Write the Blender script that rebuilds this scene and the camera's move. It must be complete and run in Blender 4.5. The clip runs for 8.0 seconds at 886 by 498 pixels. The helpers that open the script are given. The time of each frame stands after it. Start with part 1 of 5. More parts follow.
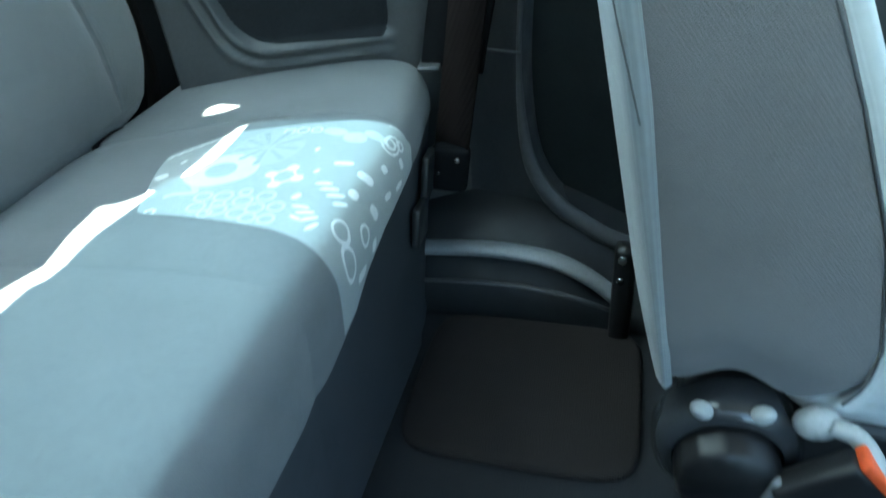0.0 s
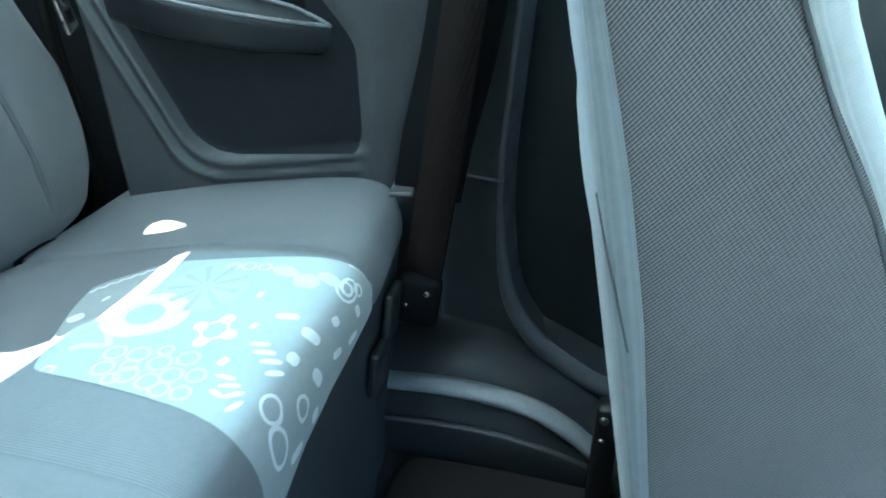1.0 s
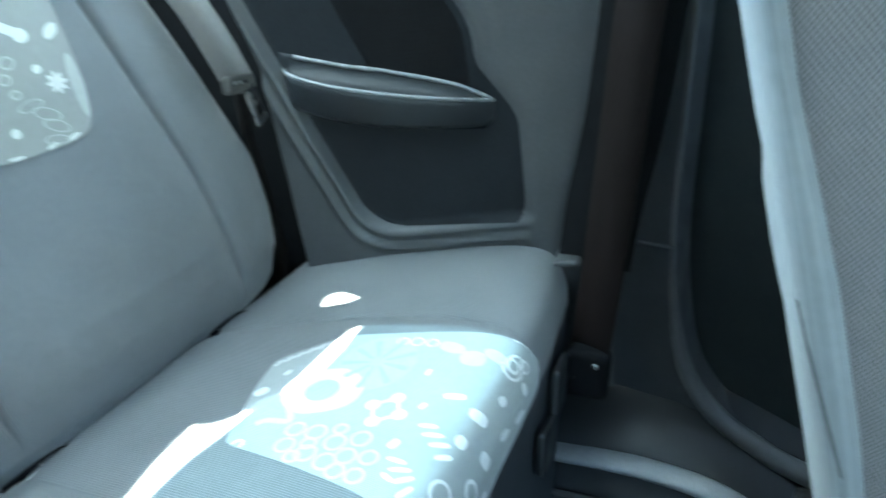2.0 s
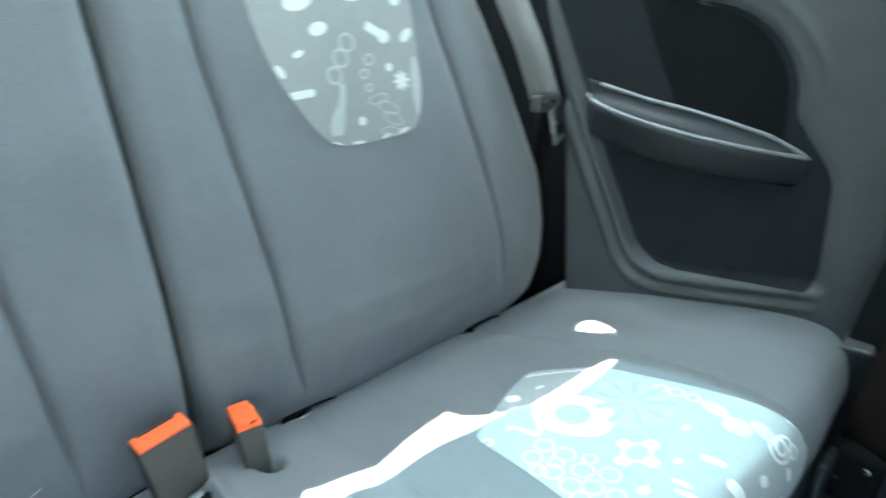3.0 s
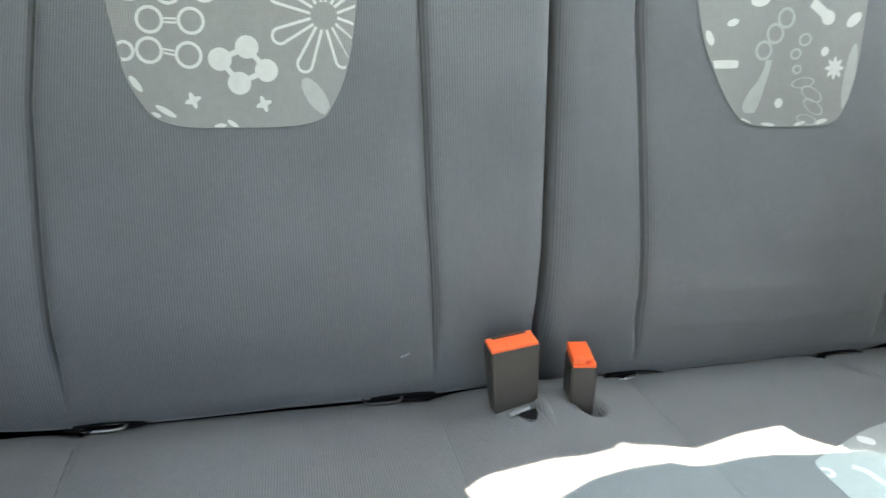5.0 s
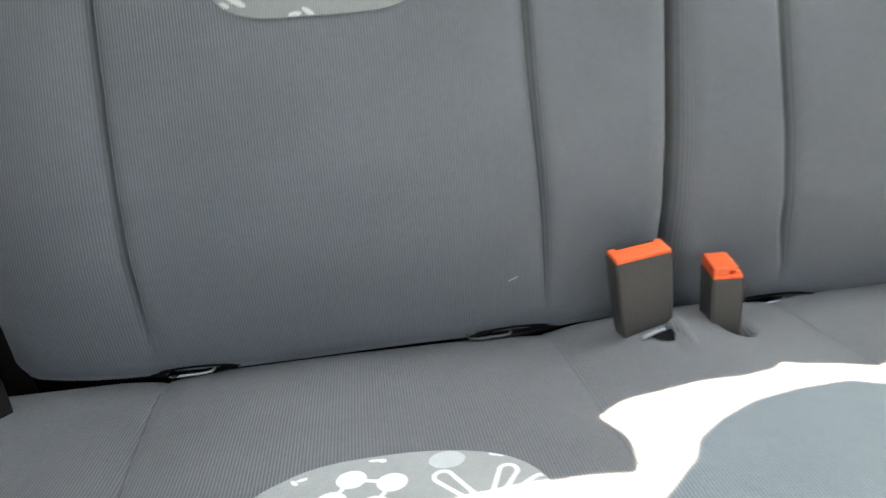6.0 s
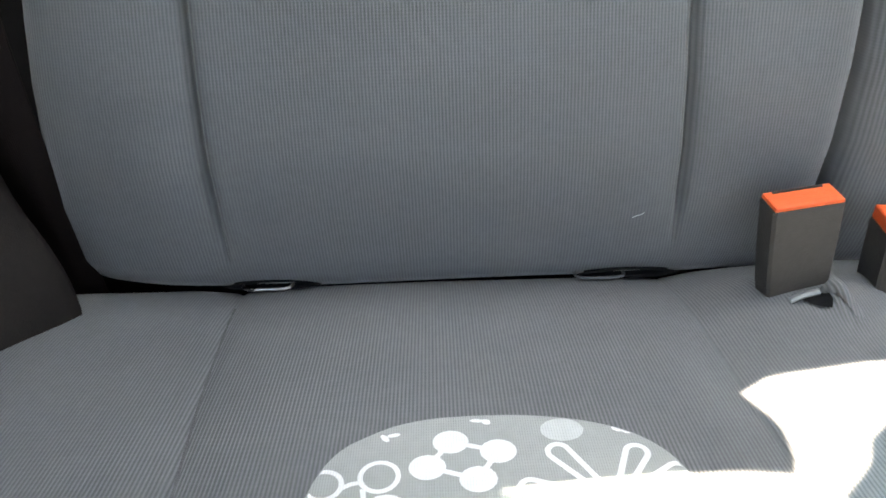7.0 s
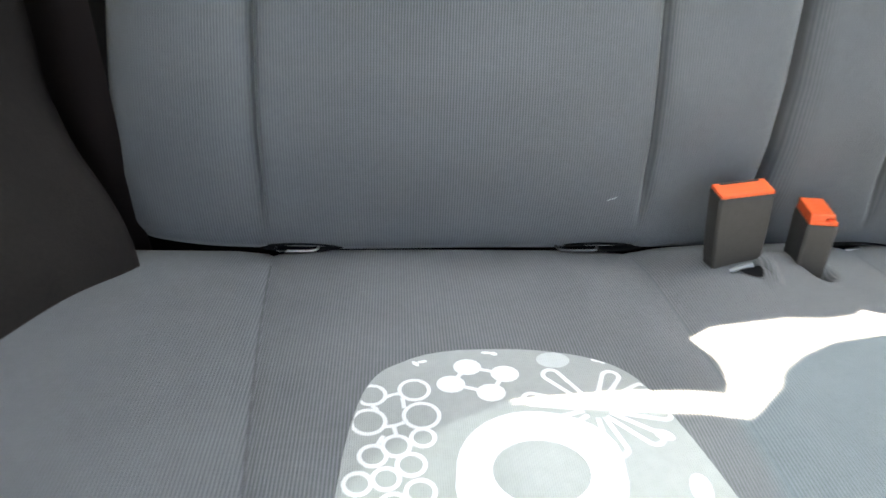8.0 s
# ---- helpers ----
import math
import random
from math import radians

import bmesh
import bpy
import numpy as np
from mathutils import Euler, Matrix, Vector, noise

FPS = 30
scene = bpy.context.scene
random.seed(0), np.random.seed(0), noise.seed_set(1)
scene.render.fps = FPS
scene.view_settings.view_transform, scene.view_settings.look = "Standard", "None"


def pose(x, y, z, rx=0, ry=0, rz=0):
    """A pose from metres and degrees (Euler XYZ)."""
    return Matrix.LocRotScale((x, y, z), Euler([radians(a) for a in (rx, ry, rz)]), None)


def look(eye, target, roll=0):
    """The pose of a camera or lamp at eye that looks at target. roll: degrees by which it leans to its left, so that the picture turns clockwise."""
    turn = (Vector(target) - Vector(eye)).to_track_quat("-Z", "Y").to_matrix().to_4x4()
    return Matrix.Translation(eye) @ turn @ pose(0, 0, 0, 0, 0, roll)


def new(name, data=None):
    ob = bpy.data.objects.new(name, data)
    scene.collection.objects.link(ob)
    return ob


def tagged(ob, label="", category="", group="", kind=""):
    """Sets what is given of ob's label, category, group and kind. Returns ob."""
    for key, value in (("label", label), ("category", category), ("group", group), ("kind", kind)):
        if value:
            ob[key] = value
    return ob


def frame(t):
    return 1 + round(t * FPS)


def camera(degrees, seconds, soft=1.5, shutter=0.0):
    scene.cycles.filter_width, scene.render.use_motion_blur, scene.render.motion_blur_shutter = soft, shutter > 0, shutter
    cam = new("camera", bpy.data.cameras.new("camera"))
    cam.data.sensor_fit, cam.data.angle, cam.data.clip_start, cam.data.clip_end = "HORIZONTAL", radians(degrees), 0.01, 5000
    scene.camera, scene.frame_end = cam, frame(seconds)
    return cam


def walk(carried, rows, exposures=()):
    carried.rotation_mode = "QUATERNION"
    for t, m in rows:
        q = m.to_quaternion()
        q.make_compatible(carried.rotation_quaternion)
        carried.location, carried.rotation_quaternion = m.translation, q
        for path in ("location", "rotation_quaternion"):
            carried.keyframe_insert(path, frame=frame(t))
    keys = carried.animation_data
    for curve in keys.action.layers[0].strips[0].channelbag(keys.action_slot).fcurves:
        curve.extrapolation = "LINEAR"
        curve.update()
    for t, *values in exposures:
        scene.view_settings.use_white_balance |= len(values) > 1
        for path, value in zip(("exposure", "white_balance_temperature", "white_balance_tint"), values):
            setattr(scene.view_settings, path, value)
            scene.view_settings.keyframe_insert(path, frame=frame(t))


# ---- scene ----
cam = camera(66.1, 8.0, soft=1.6, shutter=0.5)
PATH = [
    (0, (-0.243, -0.625, 0.691), (1.324, -0.147, -0.458), -4.9),
    (0.2, (-0.2, -0.614, 0.703), (1.374, -0.146, -0.44), -4.7),
    (0.5, (-0.156, -0.595, 0.708), (1.457, -0.091, -0.361), -3.1),
    (0.8, (-0.1275, -0.6085, 0.7173), (1.2821, -0.1809, -0.1315), -3.1),
    (1, (-0.111, -0.619, 0.721), (1.559, -0.154, -0.276), -0.6),
    (1.2, (-0.102, -0.615, 0.718), (1.585, -0.157, -0.255), -0.9),
    (2.3, (-0.09, -0.599, 0.756), (1.385, 0.484, -0.049), -7.9),
    (2.5, (-0.104, -0.588, 0.759), (1.32, 0.578, -0.024), -5.8),
    (2.7, (-0.115, -0.579, 0.756), (1.208, 0.718, 0.001), -4.9),
    (3, (-0.135, -0.561, 0.759), (1.072, 0.849, 0.015), -3.3),
    (3.2, (-0.1424, -0.5633, 0.7526), (0.7761, 0.7262, 0.1333), -0.7),
    (3.5, (-0.151, -0.56, 0.749), (0.822, 0.992, -0.053), 2.2),
    (3.8, (-0.1576, -0.562, 0.7503), (0.5598, 0.8001, 0.0292), 5.1),
    (4, (-0.17, -0.557, 0.747), (0.624, 1.05, -0.139), 7.0),
    (4.2, (-0.1776, -0.5611, 0.7427), (0.4095, 0.8524, 0.003), 5.7),
    (4.5, (-0.187, -0.574, 0.739), (0.344, 1.185, -0.051), 3.5),
    (4.7, (-0.195, -0.567, 0.741), (0.29, 1.21, -0.039), 3.4),
    (5.8, (-0.205, -0.541, 0.678), (0.025, 1.299, -0.073), -3.4),
    (6, (-0.215, -0.515, 0.642), (-0.013, 1.32, -0.128), -3.9),
    (6.2, (-0.2223, -0.4904, 0.6412), (-0.0482, 1.0232, -0.1128), -2.4),
    (6.5, (-0.23, -0.47, 0.635), (-0.095, 1.288, -0.309), -1.0),
    (6.8, (-0.2435, -0.4501, 0.6277), (-0.1882, 1.0326, -0.2022), -0.9),
    (7, (-0.245, -0.44, 0.628), (-0.233, 1.281, -0.392), -1.8),
    (7.3, (-0.2532, -0.4382, 0.6229), (-0.2501, 1.0154, -0.2587), -0.8),
    (7.5, (-0.258, -0.45, 0.631), (-0.243, 1.24, -0.438), -0.7),
    (7.8, (-0.2799, -0.4923, 0.6389), (-0.1853, 0.9578, -0.2432), 2.0),
    (8, (-0.289, -0.527, 0.664), (-0.149, 1.171, -0.384), 2.4),
]
EXPOSURES = [(0.0, 3.97, 6500, -14), (0.5, 4.07, 6250, -15), (1.2, 4.13, 6450, -11), (2.5, 4.36, 6600, -9), (3.0, 4.18, 7150, -6), (3.5, 4.03, 7500, -3), (4.0, 3.97, 7850, 0), (4.5, 3.87, 8250, 4), (6.0, 4.01, 8850, 11), (7.0, 3.99, 8750, 12), (8.0, 4.07, 8650, 11)]
walk(cam, [(t, look(eye, target, roll)) for t, eye, target, roll in PATH], EXPOSURES)
# ---------------------------------------------------------------- light
SUN_DIR = Vector((0.03, 0.24, 0.970)).normalized()      # towards the sun, high above the rear of the roof
world = bpy.data.worlds.new("world")
scene.world = world
world.use_nodes = True
wn = world.node_tree.nodes
sky = wn.new("ShaderNodeTexSky")
sky.sky_type = "NISHITA"
sky.sun_disc = False
sky.sun_elevation = math.asin(SUN_DIR.z)
sky.sun_rotation = math.atan2(SUN_DIR.x, SUN_DIR.y)
wn["Background"].inputs["Strength"].default_value = 0.15
world.node_tree.links.new(sky.outputs[0], wn["Background"].inputs["Color"])
sun = new("sun", bpy.data.lights.new("sun", "SUN"))
sun.data.energy, sun.data.angle, sun.data.color = 5.0, radians(0.4), (1.0, 0.99, 0.975)
sun.matrix_world = look(SUN_DIR * 5, (0, 0, 0))


# ---------------------------------------------------------------- materials
def material(name, base, rough=0.6, metal=0.0, spec=0.5, sheen=0.0):
    m = bpy.data.materials.new(name)
    m.use_nodes = True
    b = m.node_tree.nodes["Principled BSDF"]
    b.inputs["Base Color"].default_value = (*base, 1)
    b.inputs["Roughness"].default_value = rough
    b.inputs["Metallic"].default_value = metal
    b.inputs["Specular IOR Level"].default_value = spec
    b.inputs["Sheen Weight"].default_value = sheen
    return m, m.node_tree.nodes, m.node_tree.links, b


def math_node(n, l, op, a, b=None):
    k = n.new("ShaderNodeMath")
    k.operation = op
    for i, v in enumerate((a, b)):
        if v is None:
            continue
        if isinstance(v, (int, float)):
            k.inputs[i].default_value = v
        else:
            l.new(v, k.inputs[i])
    return k.outputs[0]


def cloudy(n, l, coord, scale, low, high, detail=3.0):
    t = n.new("ShaderNodeTexNoise")
    t.inputs["Scale"].default_value, t.inputs["Detail"].default_value = scale, detail
    l.new(coord, t.inputs["Vector"])
    r = n.new("ShaderNodeMapRange")
    r.inputs["From Min"].default_value, r.inputs["From Max"].default_value = 0.3, 0.7
    r.inputs["To Min"].default_value, r.inputs["To Max"].default_value = low, high
    l.new(t.outputs["Fac"], r.inputs["Value"])
    return r.outputs[0]


def tint(n, l, base, factors, socket):
    f = factors[0]
    for g in factors[1:]:
        f = math_node(n, l, "MULTIPLY", f, g)
    v = n.new("ShaderNodeVectorMath")
    v.operation = "SCALE"
    v.inputs[0].default_value = base
    l.new(f, v.inputs["Scale"])
    l.new(v.outputs[0], socket)


def woven(name, base, pitch, a, b, contrast=0.16, relief=0.35, rough=0.85, axis=(1, 0, 0), axis2=(0, 0.7, 0.7), sheen=0.25, first=0.78, along="Object"):
    """Cloth with ribs across axis, crossed by finer ones, uneven in tone, and fuzzy."""
    m, n, l, bsdf = material(name, base, rough, spec=0.25, sheen=sheen)
    bsdf.inputs["Sheen Roughness"].default_value = 0.5
    pos = n.new("ShaderNodeTexCoord").outputs[along]

    def ribs(direction, step):
        d = n.new("ShaderNodeVectorMath")
        d.operation = "DOT_PRODUCT"
        l.new(pos, d.inputs[0])
        d.inputs[1].default_value = Vector(direction) * (2 * math.pi / step)
        return math_node(n, l, "SINE", d.outputs["Value"])

    r1, r2 = ribs(axis, pitch * a), ribs(axis2, pitch * b)
    weave = math_node(n, l, "ADD", math_node(n, l, "MULTIPLY", r1, first), math_node(n, l, "MULTIPLY", r2, 1 - first))
    weave = math_node(n, l, "MULTIPLY", weave, cloudy(n, l, pos, 5, 0.55, 1.0))
    tone = math_node(n, l, "ADD", math_node(n, l, "MULTIPLY", weave, contrast), 1.0)
    tint(n, l, base, [tone, cloudy(n, l, pos, 7, 0.9, 1.1), cloudy(n, l, pos, 160, 0.96, 1.04)], bsdf.inputs["Base Color"])
    bump = n.new("ShaderNodeBump")
    bump.inputs["Strength"].default_value, bump.inputs["Distance"].default_value = relief, pitch * 0.35
    l.new(weave, bump.inputs["Height"])
    wide = n.new("ShaderNodeBump")
    wide.inputs["Strength"].default_value, wide.inputs["Distance"].default_value = 0.22, 0.006
    l.new(cloudy(n, l, pos, 14, 0, 1, 1.5), wide.inputs["Height"])
    l.new(bump.outputs[0], wide.inputs["Normal"])
    l.new(wide.outputs[0], bsdf.inputs["Normal"])
    return m


def plastic(name, base, rough=0.5, grain=900, relief=0.25, spec=0.5):
    m, n, l, bsdf = material(name, base, rough, spec=spec)
    pos = n.new("ShaderNodeTexCoord").outputs["Object"]
    tint(n, l, base, [cloudy(n, l, pos, 9, 0.85, 1.15), cloudy(n, l, pos, 240, 0.92, 1.08)], bsdf.inputs["Base Color"])
    l.new(cloudy(n, l, pos, 25, rough - 0.08, rough + 0.1), bsdf.inputs["Roughness"])
    bump = n.new("ShaderNodeBump")
    bump.inputs["Strength"].default_value, bump.inputs["Distance"].default_value = relief, 0.0006
    l.new(cloudy(n, l, pos, grain, 0, 1, 1), bump.inputs["Height"])
    l.new(bump.outputs[0], bsdf.inputs["Normal"])
    return m


CLOTH = woven("ribbed_grey_cloth", (0.150, 0.155, 0.162), 0.0022, 1.0, 0.9, contrast=0.29, first=0.93, relief=0.35, sheen=0.12)
BACK_CLOTH = woven("ribbed_back_cloth", (0.150, 0.155, 0.162), 0.0022, 1.0, 0.9, contrast=0.29, first=0.80, relief=0.3, along="UV", axis2=(0, 1, 0))
TWILL = woven("coarse_twill", (0.152, 0.147, 0.149), 0.0017, 1.0, 1.6, contrast=0.75, first=0.86, relief=0.5, axis=(0, 0.80, 0.60), axis2=(0, 0.80, -0.60))
COVER_CLOTH = woven("grey_cover_cloth", (0.20, 0.215, 0.225), 0.0016, 1.0, 1.2, contrast=0.08)
PALE = woven("pale_grey_cloth", (0.56, 0.585, 0.58), 0.0016, 1.0, 1.2, contrast=0.08)
INSERT = woven("patterned_insert_cloth", (0.365, 0.375, 0.365), 0.0013, 1.0, 1.0, contrast=0.05)
INSERT_FAR = woven("far_side_insert_cloth", (0.325, 0.345, 0.345), 0.0018, 1.0, 1.0, contrast=0.12)
# darker copies of insert and print: the backrests' dimmer light put into colour
SHADED_BACK_INSERT = woven("shaded_back_insert_cloth", (0.270, 0.270, 0.258), 0.0018, 1.0, 1.0, contrast=0.12)
SHADED_BACK_PRINT = woven("shaded_back_print", (0.60, 0.59, 0.57), 0.0014, 1.0, 1.0, contrast=0.05)
SHADED_BACK_FAINT = woven("shaded_back_faint_print", (0.41, 0.41, 0.395), 0.0014, 1.0, 1.0, contrast=0.05)
PRINT = woven("white_print", (0.82, 0.82, 0.81), 0.0014, 1.0, 1.0, contrast=0.05)
PRINT_SOFT = woven("pale_print", (0.58, 0.60, 0.59), 0.0014, 1.0, 1.0, contrast=0.05)
PRINT_FAR = woven("far_side_print", (0.70, 0.71, 0.70), 0.0014, 1.0, 1.0, contrast=0.05)
PRINT_SHADE = woven("shaded_print", (0.300, 0.320, 0.320), 0.0014, 1.0, 1.0, contrast=0.05)
PRINT_HALO = woven("halo_print", (0.362, 0.382, 0.382), 0.0014, 1.0, 1.0, contrast=0.05)
PRINT_FAINT = woven("faint_print", (0.49, 0.51, 0.51), 0.0014, 1.0, 1.0, contrast=0.05)
SOFT_THREAD = plastic("grey_thread", (0.15, 0.16, 0.17), 0.8)
THREAD = plastic("dark_thread", (0.10, 0.103, 0.108), 0.8)
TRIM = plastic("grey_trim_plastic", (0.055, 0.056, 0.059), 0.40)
POCKET_SHADE = plastic("pocket_shade_plastic", (0.0145, 0.0160, 0.019), 0.6, spec=0.12)
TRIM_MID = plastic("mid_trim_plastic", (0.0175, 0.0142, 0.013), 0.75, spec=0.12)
ARM_PLASTIC = plastic("armrest_plastic", (0.019, 0.0205, 0.024), 0.42, spec=0.32)
TRIM_DARK = plastic("dark_trim_plastic", (0.045, 0.047, 0.051), 0.5, spec=0.4)
DOOR_LINING = plastic("door_lining_plastic", (0.022, 0.026, 0.027), 0.6, spec=0.3)
SILL_DARK = plastic("black_sill_plastic", (0.014, 0.015, 0.017), 0.5)
BLACK = plastic("black_plastic", (0.011, 0.0105, 0.0115), 0.42)
BUCKLE = plastic("buckle_plastic", (0.050, 0.046, 0.043), 0.5)
ORANGE = plastic("orange_plastic", (0.95, 0.13, 0.035), 0.45)
BELT = woven("dark_belt_webbing", (0.0055, 0.0042, 0.0041), 0.0016, 1.0, 1.0, contrast=0.08, rough=0.6, sheen=0.0)
BELT_BROWN = woven("brown_belt_webbing", (0.0115, 0.0080, 0.0076), 0.0016, 1.0, 1.0, contrast=0.08, rough=0.7, sheen=0.0)
BELT_GREY = woven("grey_belt_webbing", (0.16, 0.15, 0.145), 0.0016, 1.0, 1.0, contrast=0.12, rough=0.6)
for webbing in (BELT, BELT_BROWN):
    webbing.node_tree.nodes["Principled BSDF"].inputs["Specular IOR Level"].default_value = 0.08
MAT_CARPET = woven("brown_black_mat", (0.021, 0.017, 0.016), 0.003, 1.0, 1.0, contrast=0.25, relief=0.6, axis2=(0, 1, 0), sheen=0.0)
CARPET = woven("black_carpet", (0.020, 0.021, 0.024), 0.003, 1.0, 1.0, contrast=0.2, relief=0.5, axis2=(0, 1, 0), sheen=0.0)
METAL = plastic("worn_steel", (0.56, 0.55, 0.54), 0.28, relief=0.1)
METAL.node_tree.nodes["Principled BSDF"].inputs["Metallic"].default_value = 1.0
# darker copy of the steel, for a loop whose shade is put into its colour
SHADED_STEEL = plastic("shaded_steel", (0.09, 0.09, 0.095), 0.35, relief=0.1)
SKIRT = woven("dark_skirt_cloth", (0.048, 0.051, 0.058), 0.002, 1.0, 1.0, contrast=0.2, sheen=0.0)
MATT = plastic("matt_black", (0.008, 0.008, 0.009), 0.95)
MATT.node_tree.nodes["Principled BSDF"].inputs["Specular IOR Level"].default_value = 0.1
LIP = plastic("pale_grey_plastic", (0.24, 0.25, 0.26), 0.36)
# paler than the armrest: the highlight along its rims is put into the colour
RIM_HIGHLIGHT = plastic("rim_highlight_plastic", (0.19, 0.195, 0.20), 0.26, relief=0.1)
PILLAR_HIGHLIGHT = plastic("pillar_highlight_plastic", (0.085, 0.088, 0.093), 0.4, relief=0.12)
COLLAR = plastic("glossy_grey_plastic", (0.034, 0.036, 0.040), 0.16, relief=0.05)
PALE_PLASTIC = plastic("pale_plastic", (0.42, 0.43, 0.42), 0.3)
LINING = plastic("pale_headlining", (0.5, 0.5, 0.48), 0.9)
GROUND = plastic("pale_concrete", (0.18, 0.176, 0.168), 0.9, 120, 0.6)


def light_filter(name, colour):
    m = bpy.data.materials.new(name)
    m.use_nodes = True
    n, l = m.node_tree.nodes, m.node_tree.links
    n.remove(n["Principled BSDF"])
    clear, gloss, mix = n.new("ShaderNodeBsdfTransparent"), n.new("ShaderNodeBsdfGlossy"), n.new("ShaderNodeMixShader")
    clear.inputs[0].default_value = (*colour, 1)
    gloss.inputs["Roughness"].default_value = 0.02
    mix.inputs[0].default_value = 0.05
    l.new(clear.outputs[0], mix.inputs[1])
    l.new(gloss.outputs[0], mix.inputs[2])
    l.new(mix.outputs[0], n["Material Output"].inputs["Surface"])
    return m


# tints of the added sun mask, which dim and colour the sunlight
TINTED = light_filter("tinted_filter", (0.0215, 0.0405, 0.0545))
DARK_TINTED = light_filter("dark_tinted_filter", (0.018, 0.0245, 0.029))


def diffuser_cloth(name, through_it):
    """Pale cloth of the added overhead mask; it lets some light seep through."""
    m, n, l, bsdf = material(name, (0.3, 0.3, 0.3), 0.9)
    seep, both = n.new("ShaderNodeBsdfTranslucent"), n.new("ShaderNodeAddShader")
    seep.inputs[0].default_value = (*through_it, 1)
    l.new(bsdf.outputs[0], both.inputs[0])
    l.new(seep.outputs[0], both.inputs[1])
    l.new(both.outputs[0], n["Material Output"].inputs["Surface"])
    return m


DIFFUSER = diffuser_cloth("dim_diffuser_cloth", (0.155, 0.190, 0.218))
SHEER_DIFFUSER = diffuser_cloth("sheer_diffuser_cloth", (0.43, 0.51, 0.565))


# ---------------------------------------------------------------- building tools
def mesh_of(name, bm, mat, smooth=True, clean=True):
    if clean:
        bmesh.ops.recalc_face_normals(bm, faces=bm.faces)
    me = bpy.data.meshes.new(name)
    bm.to_mesh(me)
    bm.free()
    me.materials.append(mat)
    for p in me.polygons:
        p.use_smooth = smooth
    return me


def part(name, bm, mat, parent, label="", smooth=True, clean=True):
    ob = new(name, mesh_of(name, bm, mat, smooth, clean))
    ob.parent = parent
    if label:
        ob["label"] = label
    return ob


def thing(name, label, category, group="", kind="", at=(0, 0, 0)):
    ob = new(name)
    ob.location = at
    return tagged(ob, label, category, group, kind)


def solid(name, bm, mat, label, category, group="", kind="", smooth=True, clean=True):
    return tagged(new(name, mesh_of(name, bm, mat, smooth, clean)), label, category, group, kind)


def lerp_table(table, v):
    """Linear in a short table of (key, value)."""
    return float(np.interp(v, [k for k, _ in table], [w for _, w in table]))


def sheet(bm, rows, close=False):
    """Faces between rows of points of equal length."""
    vs = [[bm.verts.new(p) for p in r] for r in rows]
    for a, b in zip(vs, vs[1:]):
        k = len(a)
        for i in range(k if close else k - 1):
            bm.faces.new((a[i], a[(i + 1) % k], b[(i + 1) % k], b[i]))
    return vs


def box(bm, size, m=Matrix(), bevel=0.0, seg=2):
    made = bmesh.ops.create_cube(bm, size=1, matrix=m @ Matrix.Diagonal((*size, 1)))["verts"]
    if bevel:
        edges = list({e for v in made for e in v.link_edges})
        bmesh.ops.bevel(bm, geom=edges, offset=bevel, segments=seg, affect="EDGES", profile=0.6)


def tube(bm, points, r, sides=8, flat=1.0, ref=(0, 0, 1)):
    """A rod along points; flat squashes it."""
    pts = [Vector(p) for p in points]
    thick = r if isinstance(r, list) else [r] * len(pts)
    rows = []
    for i, p in enumerate(pts):
        r = thick[i]
        d = (pts[min(i + 1, len(pts) - 1)] - pts[max(i - 1, 0)]).normalized()
        a = d.cross(Vector(ref))
        a = (a if a.length > 0.05 else d.cross(Vector((1, 0, 0)))).normalized()
        b = a.cross(d)
        rows.append([p + (a * math.cos(k) * r + b * math.sin(k) * r * flat) for k in (2 * math.pi * j / sides for j in range(sides))])
    vs = sheet(bm, rows, close=True)
    bm.faces.new(vs[0][::-1])
    bm.faces.new(vs[-1])


def smooth_path(points, per=6):
    """Catmull-Rom through points."""
    p = [Vector(q) for q in points]
    p = [2 * p[0] - p[1], *p, 2 * p[-1] - p[-2]]
    out = []
    for i in range(1, len(p) - 2):
        for k in range(per):
            t = k / per
            a, b, c, d = p[i - 1], p[i], p[i + 1], p[i + 2]
            out.append(0.5 * (2 * b + (c - a) * t + (2 * a - 5 * b + 4 * c - d) * t * t + (3 * b - a - 3 * c + d) * t ** 3))
    return out + [p[-2]]


def strap(bm, points, across, width, thick=0.0014):
    """Flat webbing along points, wide along the vector across (or one per point)."""
    pts = [Vector(p) for p in points]
    acr = [Vector(a).normalized() for a in (across if isinstance(across, list) else [across] * len(pts))]
    rows = []
    for i, (p, a) in enumerate(zip(pts, acr)):
        d = (pts[min(i + 1, len(pts) - 1)] - pts[max(i - 1, 0)]).normalized()
        nrm = a.cross(d).normalized() * thick
        h = a * width / 2
        rows.append([p - h - nrm, p - h * 0.96 + nrm, p + h * 0.96 + nrm, p + h - nrm])
    vs = sheet(bm, rows, close=True)
    bm.faces.new(vs[0][::-1])
    bm.faces.new(vs[-1])


# ---------------------------------------------------------------- shape of the rear bench
SPLIT = 0.029
PROFILE = smooth_path([(0, 0.09, 0.262), (0, 0.05, 0.274), (0, 0.024, 0.297), (0, 0.011, 0.323), (0, 0.002, 0.3365), (0, -0.03, 0.346), (0, -0.07, 0.3545), (0, -0.14, 0.363), (0, -0.22, 0.369), (0, -0.29, 0.3715),
                       (0, -0.343, 0.3702), (0, -0.3715, 0.3605), (0, -0.3855, 0.3395), (0, -0.3905, 0.311), (0, -0.384, 0.25), (0, -0.378, 0.17), (0, -0.372, 0.09), (0, -0.368, 0.005)], 5)
